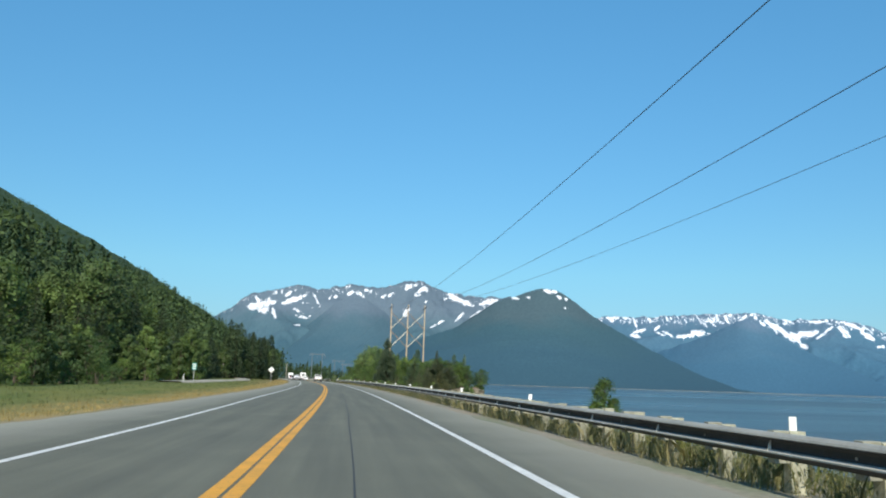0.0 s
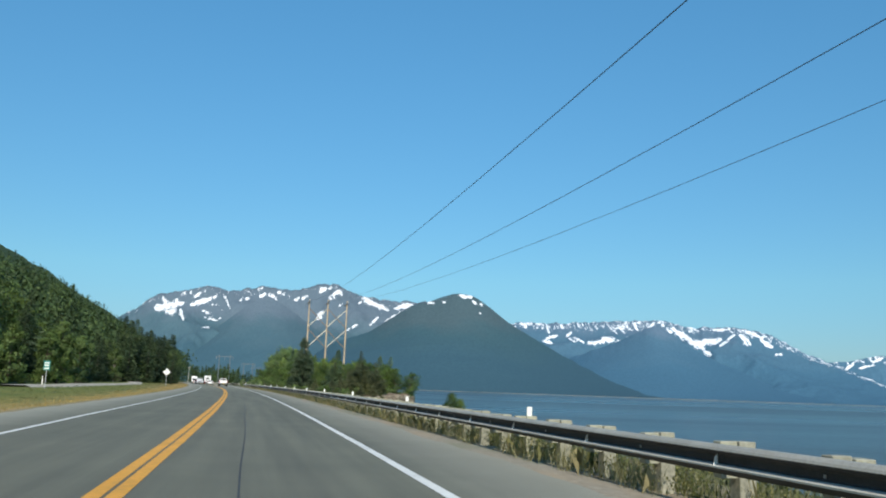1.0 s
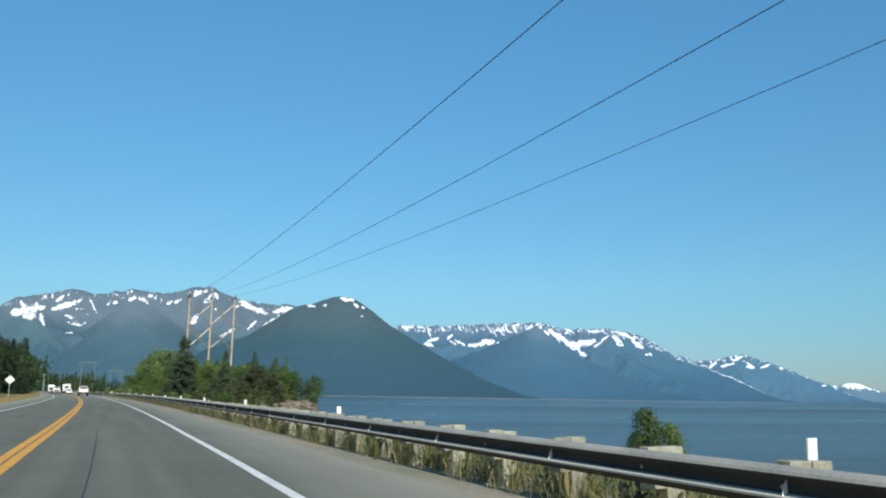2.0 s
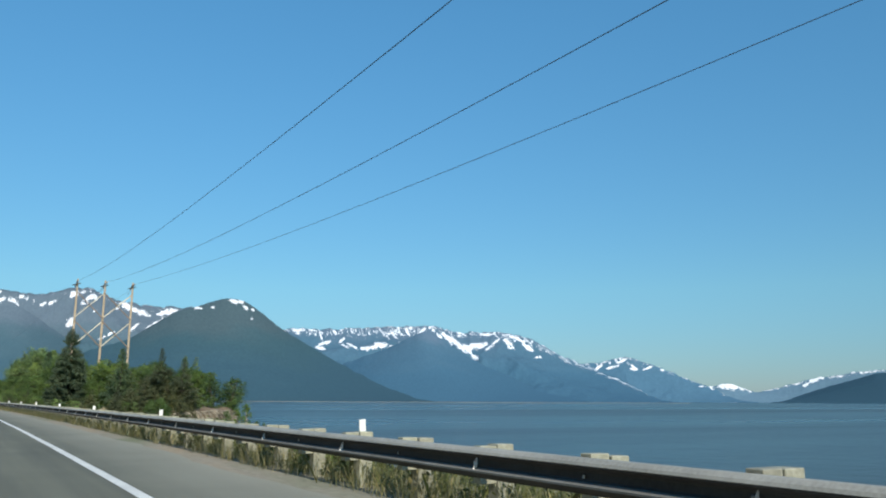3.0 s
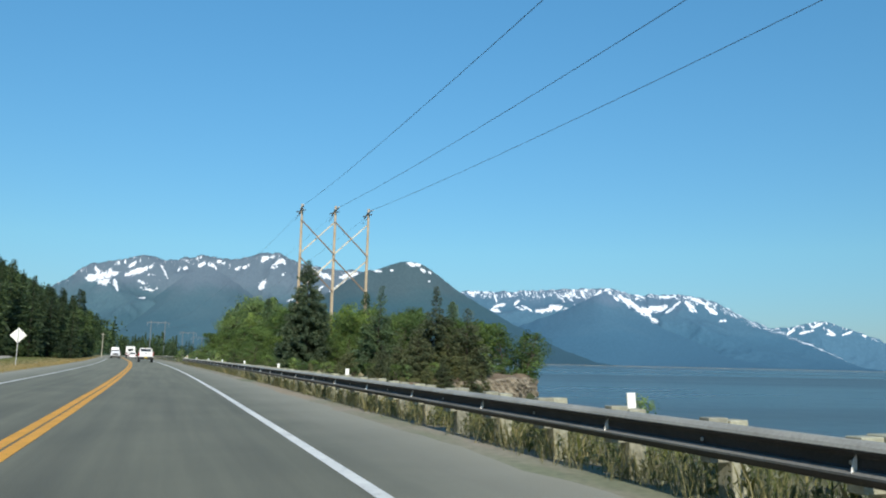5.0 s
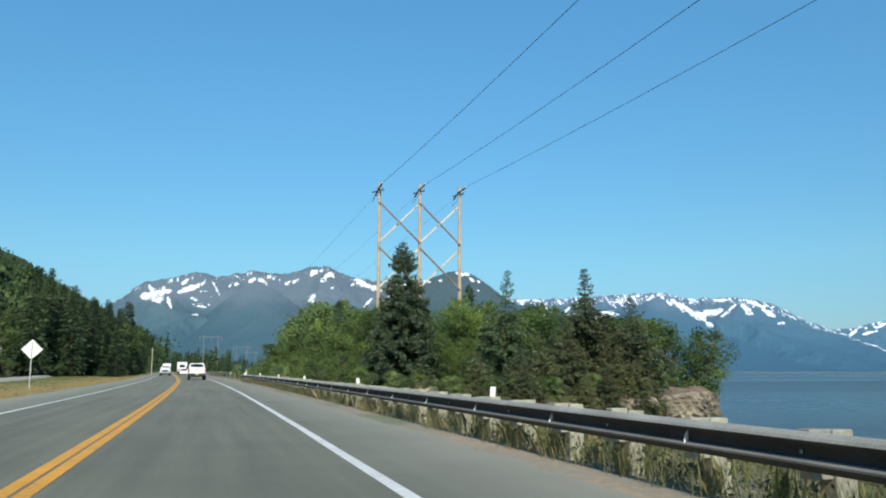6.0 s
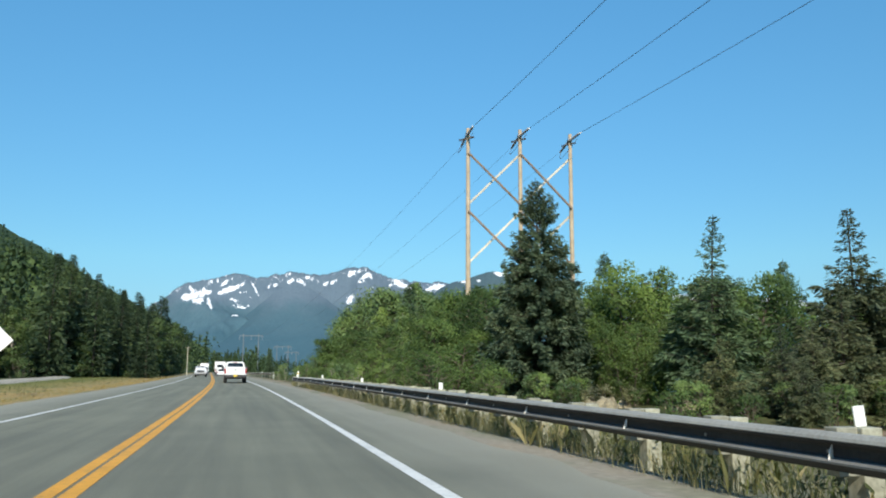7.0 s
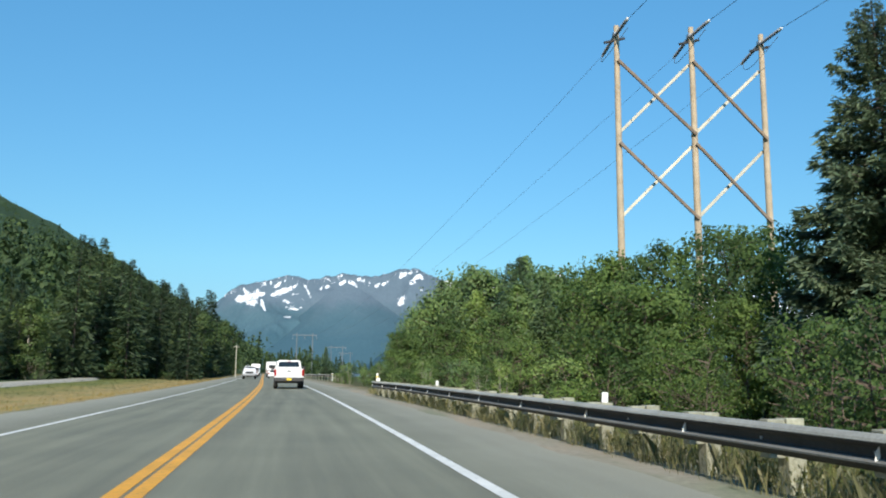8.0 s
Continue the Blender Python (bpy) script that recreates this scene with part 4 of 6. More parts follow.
# ---- trees ----
def cards(centres, along, across):
    """Leaf shapes: a small four-cornered blade for each centre, tapering to its tip."""
    n = len(centres)
    v = np.empty((n, 4, 3))
    v[:, 0] = centres - 0.5 * along
    v[:, 1] = centres + 0.08 * along - across
    v[:, 2] = centres + 0.5 * along
    v[:, 3] = centres + 0.08 * along + across
    return v.reshape(-1, 3), np.arange(4 * n).reshape(n, 4)


def unit(v):
    return v / np.maximum(np.linalg.norm(v, axis=-1, keepdims=True), 1e-9)


def spruce_meshes(high, wide, seed, needles, density=1.0, ragged=0.15, bare=0.06, spire=0.0, spray=1.0, slim=0.85):
    """Trunk with limbs, and boughs of drooping sprays in whorls that shorten upwards."""
    rng = np.random.default_rng(seed)
    bend = rng.normal(0, 0.012 * high, 2)
    def axis(z):
        q = z / high
        return np.array([bend[0] * q * q, bend[1] * q * q, z])
    tv, tf = tube([axis(z) for z in np.linspace(-0.4, high, 9)], list(np.linspace((0.018 * high + 0.03) * (0.5 if spray > 2 else 0.62), 0.012, 9)), 8)
    cen, alo, acr = [], [], []
    z = bare * high
    while z < high * 0.985:
        q = z / high
        reach = min(wide * ((1 - q) ** slim), 0.84 * wide) * (1.0 if q > 0.12 else 0.75 + 2 * q)
        if spire and q > spire:
            reach = wide * (0.2 + 0.1 * rng.random()) * (1 - q) / (1 - spire) + 0.1
        n = int(rng.integers(6, 9)) - (1 if spray > 2 else 0)
        turn = rng.random() * 6.28
        for b in range(n):
            if rng.random() < ragged * 0.5:
                continue
            ang = turn + 6.283 * b / n + rng.normal(0, 0.22)
            L = max(reach * rng.uniform(1 - 2.2 * ragged, 1 + ragged), 0.12)
            out = np.array([math.cos(ang), math.sin(ang), 0])
            side = np.array([-math.sin(ang), math.cos(ang), 0])
            rise = rng.uniform(-0.28, -0.05) if q < 0.75 else rng.uniform(0.1, 0.6)
            pts = [axis(z) + out * L * s + np.array([0, 0, L * (rise * s + 0.22 * s * s)]) for s in (0, 0.5, 1.0)]
            if L > 0.5 * spray ** 2:
                tube(pts, [0.012 + 0.012 * L, 0.01 + 0.006 * L, 0.006], 3, tv, tf)
            m = max(int(L * 14 * density), 3 if spray > 2 else 4)
            s = rng.uniform(0.12, 1.02, m) ** 0.8
            p = axis(z) + out * (L * s)[:, None] + np.array([0, 0, 1]) * (L * (rise * s + 0.22 * s * s) + rng.normal(0, 0.075, m) * min(L, 1.6))[:, None]
            for sign in (-1, 1, 0):
                if sign == 0:
                    sel = rng.random(m) < 0.6
                else:
                    sel = np.ones(m, bool)
                k = int(sel.sum())
                if not k:
                    continue
                lean = rng.uniform(0.5, 1.1, k)[:, None] * sign
                d = out * rng.uniform(0.5, 1.0, k)[:, None] + side * lean + np.array([0, 0, 1]) * rng.uniform(-0.75, 0.25, k)[:, None]
                ln = np.minimum(rng.uniform(0.22, 0.42, k) * (0.36 + 0.42 * min(L, 2.0)), 0.5) * spray
                a = unit(d) * ln[:, None]
                w = unit(np.cross(a, np.array([0, 0, 1.0]) + rng.normal(0, 1.3, (k, 3)))) * (ln * rng.uniform(0.07, 0.13, k))[:, None]
                cen.append(p[sel] + 0.42 * a)
                alo.append(a)
                acr.append(w)
        z += rng.uniform(0.16, 0.27) * (1.0 if q < 0.8 else 0.75) * (0.7 + 0.03 * high) * (1.3 if spray > 2 else 1.0)
    c, f = cards(np.concatenate(cen), np.concatenate(alo), np.concatenate(acr))
    return mesh_of("trunk", tv, tf, SPRUCE_BARK), mesh_of("crown", c, f, needles)


def leafy_meshes(high, wide, seed, leaves, clumps=70, per=42, leaf=0.14, low=0.18, trunks=1, bark=None, pointed=0.0, puff=1.0):
    """Trunk and forking limbs that carry clumps of leaves, with gaps between them and an uneven outline."""
    rng = np.random.default_rng(seed)
    tv, tf = [], []
    cen, alo, acr = [], [], []
    ends = []
    for tr in range(trunks):
        foot = np.array([*(rng.normal(0, 0.12 * wide, 2) if trunks > 1 else (0, 0)), -0.3])
        lean = rng.normal(0, 0.07 if trunks == 1 else 0.16, 2)
        top = high * rng.uniform(0.78, 0.95)
        r0 = 0.014 * high / math.sqrt(trunks) + 0.015
        line = [foot + np.array([lean[0] * z + 0.05 * math.sin(2.1 * z + tr), lean[1] * z + 0.05 * math.cos(1.7 * z), z]) for z in np.linspace(0, top, 7)]
        tube(line, list(np.linspace(r0, 0.15 * r0, 7)), 6, tv, tf)
        for b in range(max(int(clumps / trunks), 4)):
            q = low + (1 - low) * ((b + rng.random()) / max(int(clumps / trunks), 4)) ** 0.84
            zz = q * top
            at = np.array([np.interp(zz, np.linspace(0, top, 7), [p[i] for p in line]) for i in range(3)])
            bulge = math.sin(math.pi * min(max((q - low * 0.4) / (1.08 - low * 0.4), 0.03), 0.97)) ** 0.75
            if pointed:
                bulge = bulge * (1 - pointed) + pointed * (1 - q) ** 0.8
            L = wide * bulge * rng.uniform(0.45, 1.08) / (1 if trunks == 1 else 1.35)
            ang = rng.random() * 6.283
            d = np.array([math.cos(ang), math.sin(ang), rng.uniform(0.15, 0.75)])
            end = at + unit(d) * L
            if L > 0.05 * high:
                tube([at, at + unit(d) * L * 0.5 + np.array([0, 0, -0.04 * L]), end], [0.012 + 0.01 * L, 0.01 + 0.005 * L, 0.005], 3, tv, tf)
            ends.append((end, L))
            if L > 0.8:
                ends.append((at + unit(d) * L * 0.6 + rng.normal(0, 0.15 * L, 3), L))
        ends.append((line[-1], 0.4))
    for end, L in ends:
        spread = (0.2 + 0.13 * min(L, 2.6)) * (0.6 + 0.07 * high) * puff
        k = int(per * rng.uniform(0.6, 1.3))
        p = end + np.clip(rng.normal(0, 1, (k, 3)), -1.7, 1.7) * spread * np.array([0.62, 0.62, 0.45])
        # leaves lie like shingles on the clump, facing out of it and up
        face = unit((p - end) / spread + unit(end * np.array([1, 1, 0.0])) * 0.6 + np.array([0, 0, 0.45]) + rng.normal(0, 0.34, (k, 3)))
        d = unit(np.cross(face, rng.normal(0, 1, (k, 3))))
        ln = leaf * rng.uniform(0.8, 1.45, k)
        w = np.cross(face, d) * (ln * rng.uniform(0.24, 0.35, k))[:, None]
        cen.append(p)
        alo.append(d * ln[:, None])
        acr.append(w)
    c, f = cards(np.concatenate(cen), np.concatenate(alo), np.concatenate(acr))
    return mesh_of("trunk", tv, tf, bark or BARK), mesh_of("crown", c, f, leaves)


def plant(name, meshes, m, label, category, group="", scale=1.0):
    t = base(name, m @ Matrix.Diagonal((scale, scale, scale, 1)), label, category, group)
    part("trunk" if category == "tree" else "stem", meshes[0], None, t)
    part("crown" if category == "tree" else "leaves", meshes[1], None, t)
    return t


def ground_pose(x, y, turn, dz=0.0, tilt=0.0):
    return pose(x, y, height(x - middle(y), y) + dz, tilt, 0, turn)


# the wooded point on the water side
BIG = spruce_meshes(11.4, 3.35, 11, NEEDLES, 3.5, 0.12, 0.03, 0.0, 0.84, 0.78)
plant("spruce_tree", BIG, ground_pose(14.1, 193.3, 20), "tall dark-green spruce beside the guardrail", "tree")
RAG_A = spruce_meshes(8.4, 3.3, 12, BROWN_NEEDLES, 1.3, 0.24, 0.03, 0.66, 1.15)
RAG_B = spruce_meshes(8.5, 2.6, 13, GREEN_NEEDLES, 1.3, 0.24, 0.04, 0.64, 1.15)
RAG_C = spruce_meshes(6.3, 2.7, 14, BROWN_NEEDLES, 0.8, 0.24, 0.03, 0.0, 1.15)
SPR_A = spruce_meshes(10.0, 2.5, 15, GREEN_NEEDLES, 0.42, 0.2, 0.05, 0.0, 1.95)
SPR_B = spruce_meshes(14.0, 3.1, 16, DARK_NEEDLES, 0.15, 0.2, 0.04, 0.0, 2.7)
SPR_C = spruce_meshes(17.0, 3.5, 17, DARK_NEEDLES, 0.13, 0.22, 0.05, 0.0, 2.9)
plant("spruce_tree", RAG_A, ground_pose(24.5, 183.7, 0), "browning ragged spruce with a thin top on the point", "tree")
plant("spruce_tree", RAG_B, ground_pose(19.8, 186.9, 70), "slender dark spruce with a narrow spire top", "tree")
plant("spruce_tree", RAG_C, ground_pose(27.2, 182.6, 130), "low browning spruce at the shore's edge", "tree")
for x, y, turn, size in ((22.3, 181.8, 40, 0.75), (18.6, 180.2, 200, 0.5), (25.0, 181.6, 290, 0.62), (15.4, 178.9, 100, 0.42), (20.4, 181.0, 330, 0.55), (28.0, 182.6, 15, 0.5), (24.0, 179.9, 60, 0.5), (26.6, 180.7, 250, 0.56), (22.4, 179.3, 170, 0.42), (28.2, 181.4, 120, 0.36), (18.0, 178.2, 20, 0.36)):
    plant("spruce_tree", RAG_C, ground_pose(x, y, turn), "low browning spruce at the shore's edge", "tree", "", size)
plant("spruce_tree", RAG_B, ground_pose(34.6, 210, 10, 0, 5), "spruce with a leaning flattened top behind the point", "tree", "", 1.22)
plant("spruce_tree", SPR_A, ground_pose(30.5, 197, 200), "green spruce among the trees on the point", "tree", "", 0.82)
plant("spruce_tree", SPR_A, ground_pose(22.5, 205, 90), "green spruce among the trees on the point", "tree", "", 0.95)
plant("spruce_tree", SPR_A, ground_pose(15.2, 239.5, 45), "pale green pointed spruce behind the bushes", "tree", "", 1.05)
plant("spruce_tree", SPR_A, ground_pose(19.5, 229, 145), "pale green pointed spruce behind the bushes", "tree", "", 0.9)
plant("spruce_tree", SPR_A, ground_pose(13.0, 247, 245), "pale green pointed spruce behind the bushes", "tree", "", 1.05)
plant("spruce_tree", SPR_A, ground_pose(24.0, 226, 300), "green spruce among the trees on the point", "tree", "", 0.85)
for x, y, s in ((13.2, 243.5, 1.05), (14.2, 233.0, 1.02), (17.0, 226.0, 0.78), (16.2, 216.5, 0.72), (11.6, 252.0, 1.05), (13.9, 225.0, 0.74), (15.9, 221.0, 0.78)):
    plant("spruce_tree", SPR_A, ground_pose(x, y, 50 * y), "slim green spruce top standing out of the thicket", "tree", "", s)
plant("spruce_tree", SPR_A, ground_pose(1.5, 330, 300), "lone dark spruce beyond the guardrail's end", "tree", "", 0.62)

LEAF_A = leafy_meshes(7.6, 2.8, 21, LEAVES, 100, 38, 0.155, 0.03)
LEAF_B = leafy_meshes(6.8, 2.9, 22, LEAVES, 115, 36, 0.165, 0.02, 3)
LEAF_N = leafy_meshes(7.4, 2.8, 41, LEAVES, 140, 36, 0.145, 0.02, 2, puff=1.15)
LEAF_C = leafy_meshes(10.5, 3.4, 23, PALE_LEAVES, 120, 28, 0.235, 0.05, puff=1.15)
LEAF_D = leafy_meshes(4.2, 1.7, 24, LEAVES, 64, 40, 0.12, 0.04, 3, puff=1.2)
LEAF_E = leafy_meshes(11.5, 2.5, 25, PALE_LEAVES, 120, 27, 0.205, 0.05, 1, PALE_BARK, 0.75)
SHRUB_A = leafy_meshes(1.75, 0.75, 31, PALE_LEAVES, 40, 36, 0.068, 0.12, 5)
SHRUB_F = leafy_meshes(1.9, 0.8, 36, LEAVES, 50, 50, 0.05, 0.06, 4)
BUSH = leafy_meshes(2.9, 1.3, 35, LEAVES, 95, 42, 0.068, 0.03, 4)
SHRUB_B = leafy_meshes(1.3, 0.85, 32, LEAVES, 40, 30, 0.072, 0.05, 6)
SHRUB_E = leafy_meshes(2.35, 0.62, 39, LEAVES, 84, 36, 0.066, 0.04, 1, None, 0.55)
SHRUB_C = leafy_meshes(2.2, 0.5, 33, PALE_LEAVES, 34, 36, 0.06, 0.15, 3, PALE_BARK)
rng = random.Random(77)
for meshes, x, y, s, label in (
        (LEAF_N, 20.2, 193.5, 1.01, "bushy green alder on the wooded point"), (LEAF_N, 17.6, 199.0, 0.95, "bushy green alder on the wooded point"),
        (LEAF_N, 13.7, 200.5, 0.94, "spreading green alder bush behind the guardrail"), (LEAF_B, 11.2, 204.0, 0.85, "spreading green alder bush behind the guardrail"),
        (LEAF_N, 23.5, 190.5, 0.9, "bushy green alder on the wooded point"), (LEAF_B, 28.5, 188.0, 1.0, "green alder at the edge of the point"),
        (LEAF_B, 31.0, 187.0, 0.95, "green alder at the edge of the point"), (LEAF_D, 35.2, 187.6, 1.15, "small wind-bent tree above the shore rock"), (LEAF_D, 32.6, 186.6, 1.3, "small wind-bent tree above the shore rock"),
        (LEAF_D, 34.6, 186.8, 1.5, "small wind-bent tree above the shore rock"), (LEAF_A, 27.0, 200.0, 1.05, "bushy green alder on the wooded point"),
        (LEAF_A, 32.0, 203.0, 0.95, "bushy green alder on the wooded point"), (LEAF_C, 14.3, 257.5, 1.32, "tall rounded leafy tree at the end of the thicket"),
        (LEAF_C, 18.0, 250.0, 1.1, "tall rounded leafy tree in the thicket"), (LEAF_C, 12.0, 268.0, 1.05, "tall rounded leafy tree at the end of the thicket"),
        (LEAF_C, 12.0, 282.0, 0.95, "tall rounded leafy tree at the end of the thicket"), (LEAF_C, 12.0, 300.0, 0.75, "rounded leafy tree beyond the guardrail's end"),
        (LEAF_A, 12.2, 213.0, 0.85, "bushy green alder behind the guardrail"), (LEAF_A, 16.0, 209.5, 1.08, "bushy green alder behind the guardrail"),
        (LEAF_E, 12.6, 226.0, 0.78, "pale green young poplar in the thicket"), (LEAF_E, 12.6, 241.0, 0.9, "pale green young poplar in the thicket"),
        (LEAF_B, 10.7, 199.5, 0.78, "spreading green alder bush behind the guardrail"), (LEAF_B, 12.8, 206.0, 0.86, "spreading green alder bush behind the guardrail"),
        (LEAF_E, 15.2, 235.0, 1.12, "pale green young poplar in the thicket"), (LEAF_E, 17.0, 228.0, 0.85, "pale green young poplar in the thicket"), (LEAF_A, 14.6, 213.0, 1.06, "bushy green alder behind the guardrail"),
        (LEAF_N, 30.3, 194.5, 0.8, "bushy green alder on the wooded point"), (LEAF_N, 21.3, 197.5, 0.95, "bushy green alder on the wooded point"), (LEAF_N, 18.4, 195.6, 0.8, "bushy green alder behind the big spruce"), (LEAF_N, 17.3, 189.6, 0.55, "low alder bush beside the big spruce"), (LEAF_N, 22.0, 188.4, 0.85, "bushy green alder on the wooded point"),
        (LEAF_A, 9.8, 221.0, 0.75, "bushy green alder behind the guardrail"), (LEAF_A, 9.0, 233.0, 0.8, "bushy green alder beside the verge"),
        (LEAF_A, 26.0, 204.0, 1.0, "bushy green alder on the wooded point"), (LEAF_A, 30.0, 212.0, 1.0, "bushy green alder on the wooded point"),
        (LEAF_N, 18.0, 193.6, 0.62, "low alder bush beside the big spruce"), (LEAF_N, 19.2, 191.6, 0.6, "low alder bush beside the big spruce"), (LEAF_N, 11.6, 196.8, 0.55, "low alder bush beside the big spruce"),
        (LEAF_C, 11.1, 250.0, 1.04, "tall rounded leafy tree in the thicket"), (LEAF_C, 13.6, 244.0, 1.2, "tall rounded leafy tree in the thicket"),
        (LEAF_C, 16.4, 231.0, 1.04, "rounded leafy tree in the thicket"), (LEAF_C, 17.3, 222.5, 0.95, "rounded leafy tree in the thicket"),
        (LEAF_A, 16.9, 205.5, 1.05, "bushy green alder behind the big spruce"),
        (LEAF_B, 8.0, 246.0, 0.9, "spreading green alder bush beside the verge"), (LEAF_B, 9.0, 262.0, 0.8, "spreading green alder bush beside the verge"),
        (LEAF_B, 9.2, 276.0, 0.75, "spreading green alder bush beside the verge"), (LEAF_C, 13.0, 275.0, 1.0, "tall rounded leafy tree at the end of the thicket")):
    plant("leafy_tree", meshes, ground_pose(x, y, rng.uniform(0, 360), -0.1), label, "tree", "", s)
for k in range(46):
    y = 184 + (k / 46) ** 1.2 * 92
    u = 8.6 + rng.random() ** 1.5 * 4.2
    meshes, label = ((SHRUB_C, "slender leafy sapling behind the guardrail"), (SHRUB_A, "pale-leaved willow shrub behind the guardrail"), (SHRUB_B, "low dark green shrub behind the guardrail"))[k % 3]
    if y < 194:
        meshes, label = SHRUB_F, "fine-leaved green shrub behind the guardrail"
    plant("shrub", meshes, ground_pose(middle(y) + u, y, rng.uniform(0, 360), -0.05), label, "shrub", "roadside shrubs", rng.uniform(0.85, 1.35))
for k in range(16):
    y = 187 + 62 * (k + rng.random()) / 16
    meshes, s = ((BUSH, 1.0), (BUSH, 0.8), (LEAF_D, 0.62), (SHRUB_A, 1.5))[k % 4]
    plant("shrub", meshes, ground_pose(middle(y) + rng.uniform(9.6, 11.6), y, rng.uniform(0, 360), -0.08), "thick green bush in front of the thicket", "shrub", "thicket bushes", s * rng.uniform(0.85, 1.15))
for x, y, s, meshes in ((9.45, 27.4, 0.98, SHRUB_E), (9.75, 27.3, 0.62, SHRUB_E), (9.2, 27.6, 0.5, SHRUB_E), (9.72, 57.0, 0.72, SHRUB_E), (10.05, 56.8, 0.6, SHRUB_E), (9.48, 56.9, 0.5, SHRUB_E), (10.22, 56.7, 0.5, SHRUB_B), (9.6, 56.8, 0.45, SHRUB_B), (6.95, 81.8, 0.5, SHRUB_B), (6.95, 80.6, 0.45, SHRUB_B),
                        (7.0, 88.4, 0.75, SHRUB_B), (13.0, 187.0, 0.9, SHRUB_B), (12.9, 185.9, 0.8, SHRUB_A), (12.2, 188.5, 1.0, SHRUB_A), (9.78, 111.0, 0.78, SHRUB_E), (10.22, 111.0, 0.85, SHRUB_E), (10.62, 111.1, 0.66, SHRUB_E), (7.45, 121.0, 0.5, SHRUB_C), (7.3, 121.2, 0.42, SHRUB_C)):
    plant("shrub", meshes, ground_pose(x, y, rng.uniform(0, 360)), "small green shrub on the bank behind the guardrail", "shrub", "bank shrubs", s)

SHOOT = leafy_meshes(1.3, 0.15, 44, LEAVES, 30, 16, 0.042, 0.25, 1, PALE_BARK, 0.3, 0.5)
for x, y, tall in ((10.1, 98.1, 1.5), (10.35, 98.0, 1.65), (10.6, 98.2, 1.95), (10.9, 97.9, 1.4), (11.25, 98.1, 1.6), (11.6, 98.3, 1.4), (12.0, 98.0, 1.65), (12.25, 98.1, 1.25), (10.7, 98.3, 1.2), (11.05, 98.3, 1.2)):
    plant("shrub", SHOOT, ground_pose(x, y, 130 * x), "slender upright willow shoot behind the guardrail", "shrub", "willow shoots", tall / 1.2)


for x, y, meshes, size in ((15.9, 186.4, SHRUB_B, 0.5), (12.2, 187.4, SHRUB_A, 0.9), (16.9, 184.4, SHRUB_A, 0.7), (18.6, 184.6, SHRUB_B, 0.9), (14.4, 189.0, SHRUB_B, 1.0), (12.8, 185.4, SHRUB_B, 0.6)):
    plant("shrub", meshes, ground_pose(x, y, rng.uniform(0, 360), 0.25), "yellow-green shrub on the soil bank beside the spruce", "shrub", "bank shrubs", size)
for k in range(16):
    y = 176.5 + 9.5 * (k + rng.random()) / 16
    u = shore(y) - 0.8 - 1.6 * rng.random()
    plant("shrub", (SHRUB_B, SHRUB_A)[k % 2], ground_pose(middle(y) + u, y, rng.uniform(0, 360), -0.05), "low green shrub among the shore rocks", "shrub", "shore shrubs", rng.uniform(0.8, 1.3))


# the shore rock under the point
DRY_BRUSH = leafy_meshes(0.85, 0.75, 43, WEEDS, 34, 24, 0.075, 0.02, 6)
for x, y, size in ((13.4, 187.2, 1.0), (14.3, 187.4, 0.8), (15.1, 187.8, 1.0), (16.1, 187.2, 0.9), (13.2, 186.2, 0.7), (15.6, 186.5, 0.5)):
    plant("shrub", DRY_BRUSH, pose(x, y, -0.05, 0, 0, 70 * x), "dry tan brush on the soil bank", "shrub", "bank brush", size)


def soil_bank(x, y, rx, ry, top, turn, seed):
    """An eroded hump of soil and broken stone, steep towards the road."""
    verts, faces, n, m = [], [], 40, 28
    for i in range(n + 1):
        for k in range(m + 1):
            a, b = 2 * i / n - 1, 2 * k / m - 1
            r = min(math.hypot(a, b) * (1 + 0.35 * noise.noise((a * 1.7, b * 1.7, seed))), 1.0)
            rise = (1 - r ** 3.0) * (0.75 + 0.5 * noise.fractal((a * 1.8, b * 1.8, seed + 5), 0.9, 2.1, 4))
            crag = 0.2 * (noise.ridged_multi_fractal((a * 3.1 + 0.8 * b, b * 2.2, seed + 9), 0.8, 2.2, 5, 0.9, 2.0) - 1.0) * (1 - r)
            verts.append((rx * a, ry * b, (top + 1.6) * (rise + crag) - 1.6))
    for i in range(n):
        for k in range(m):
            p = i * (m + 1) + k
            faces.append((p, p + m + 1, p + m + 2, p + 1))
    bank = base("soil_bank", pose(x, y, 0, 0, 0, turn), "eroded tan soil and stone bank beside the spruce", "bank")
    part("bank_face", mesh_of("bank_face", verts, faces, BANK), None, bank)


soil_bank(14.6, 186.9, 2.5, 1.6, 0.2, 25, 3)
soil_bank(17.4, 185.4, 2.3, 1.4, 0.0, 10, 8)


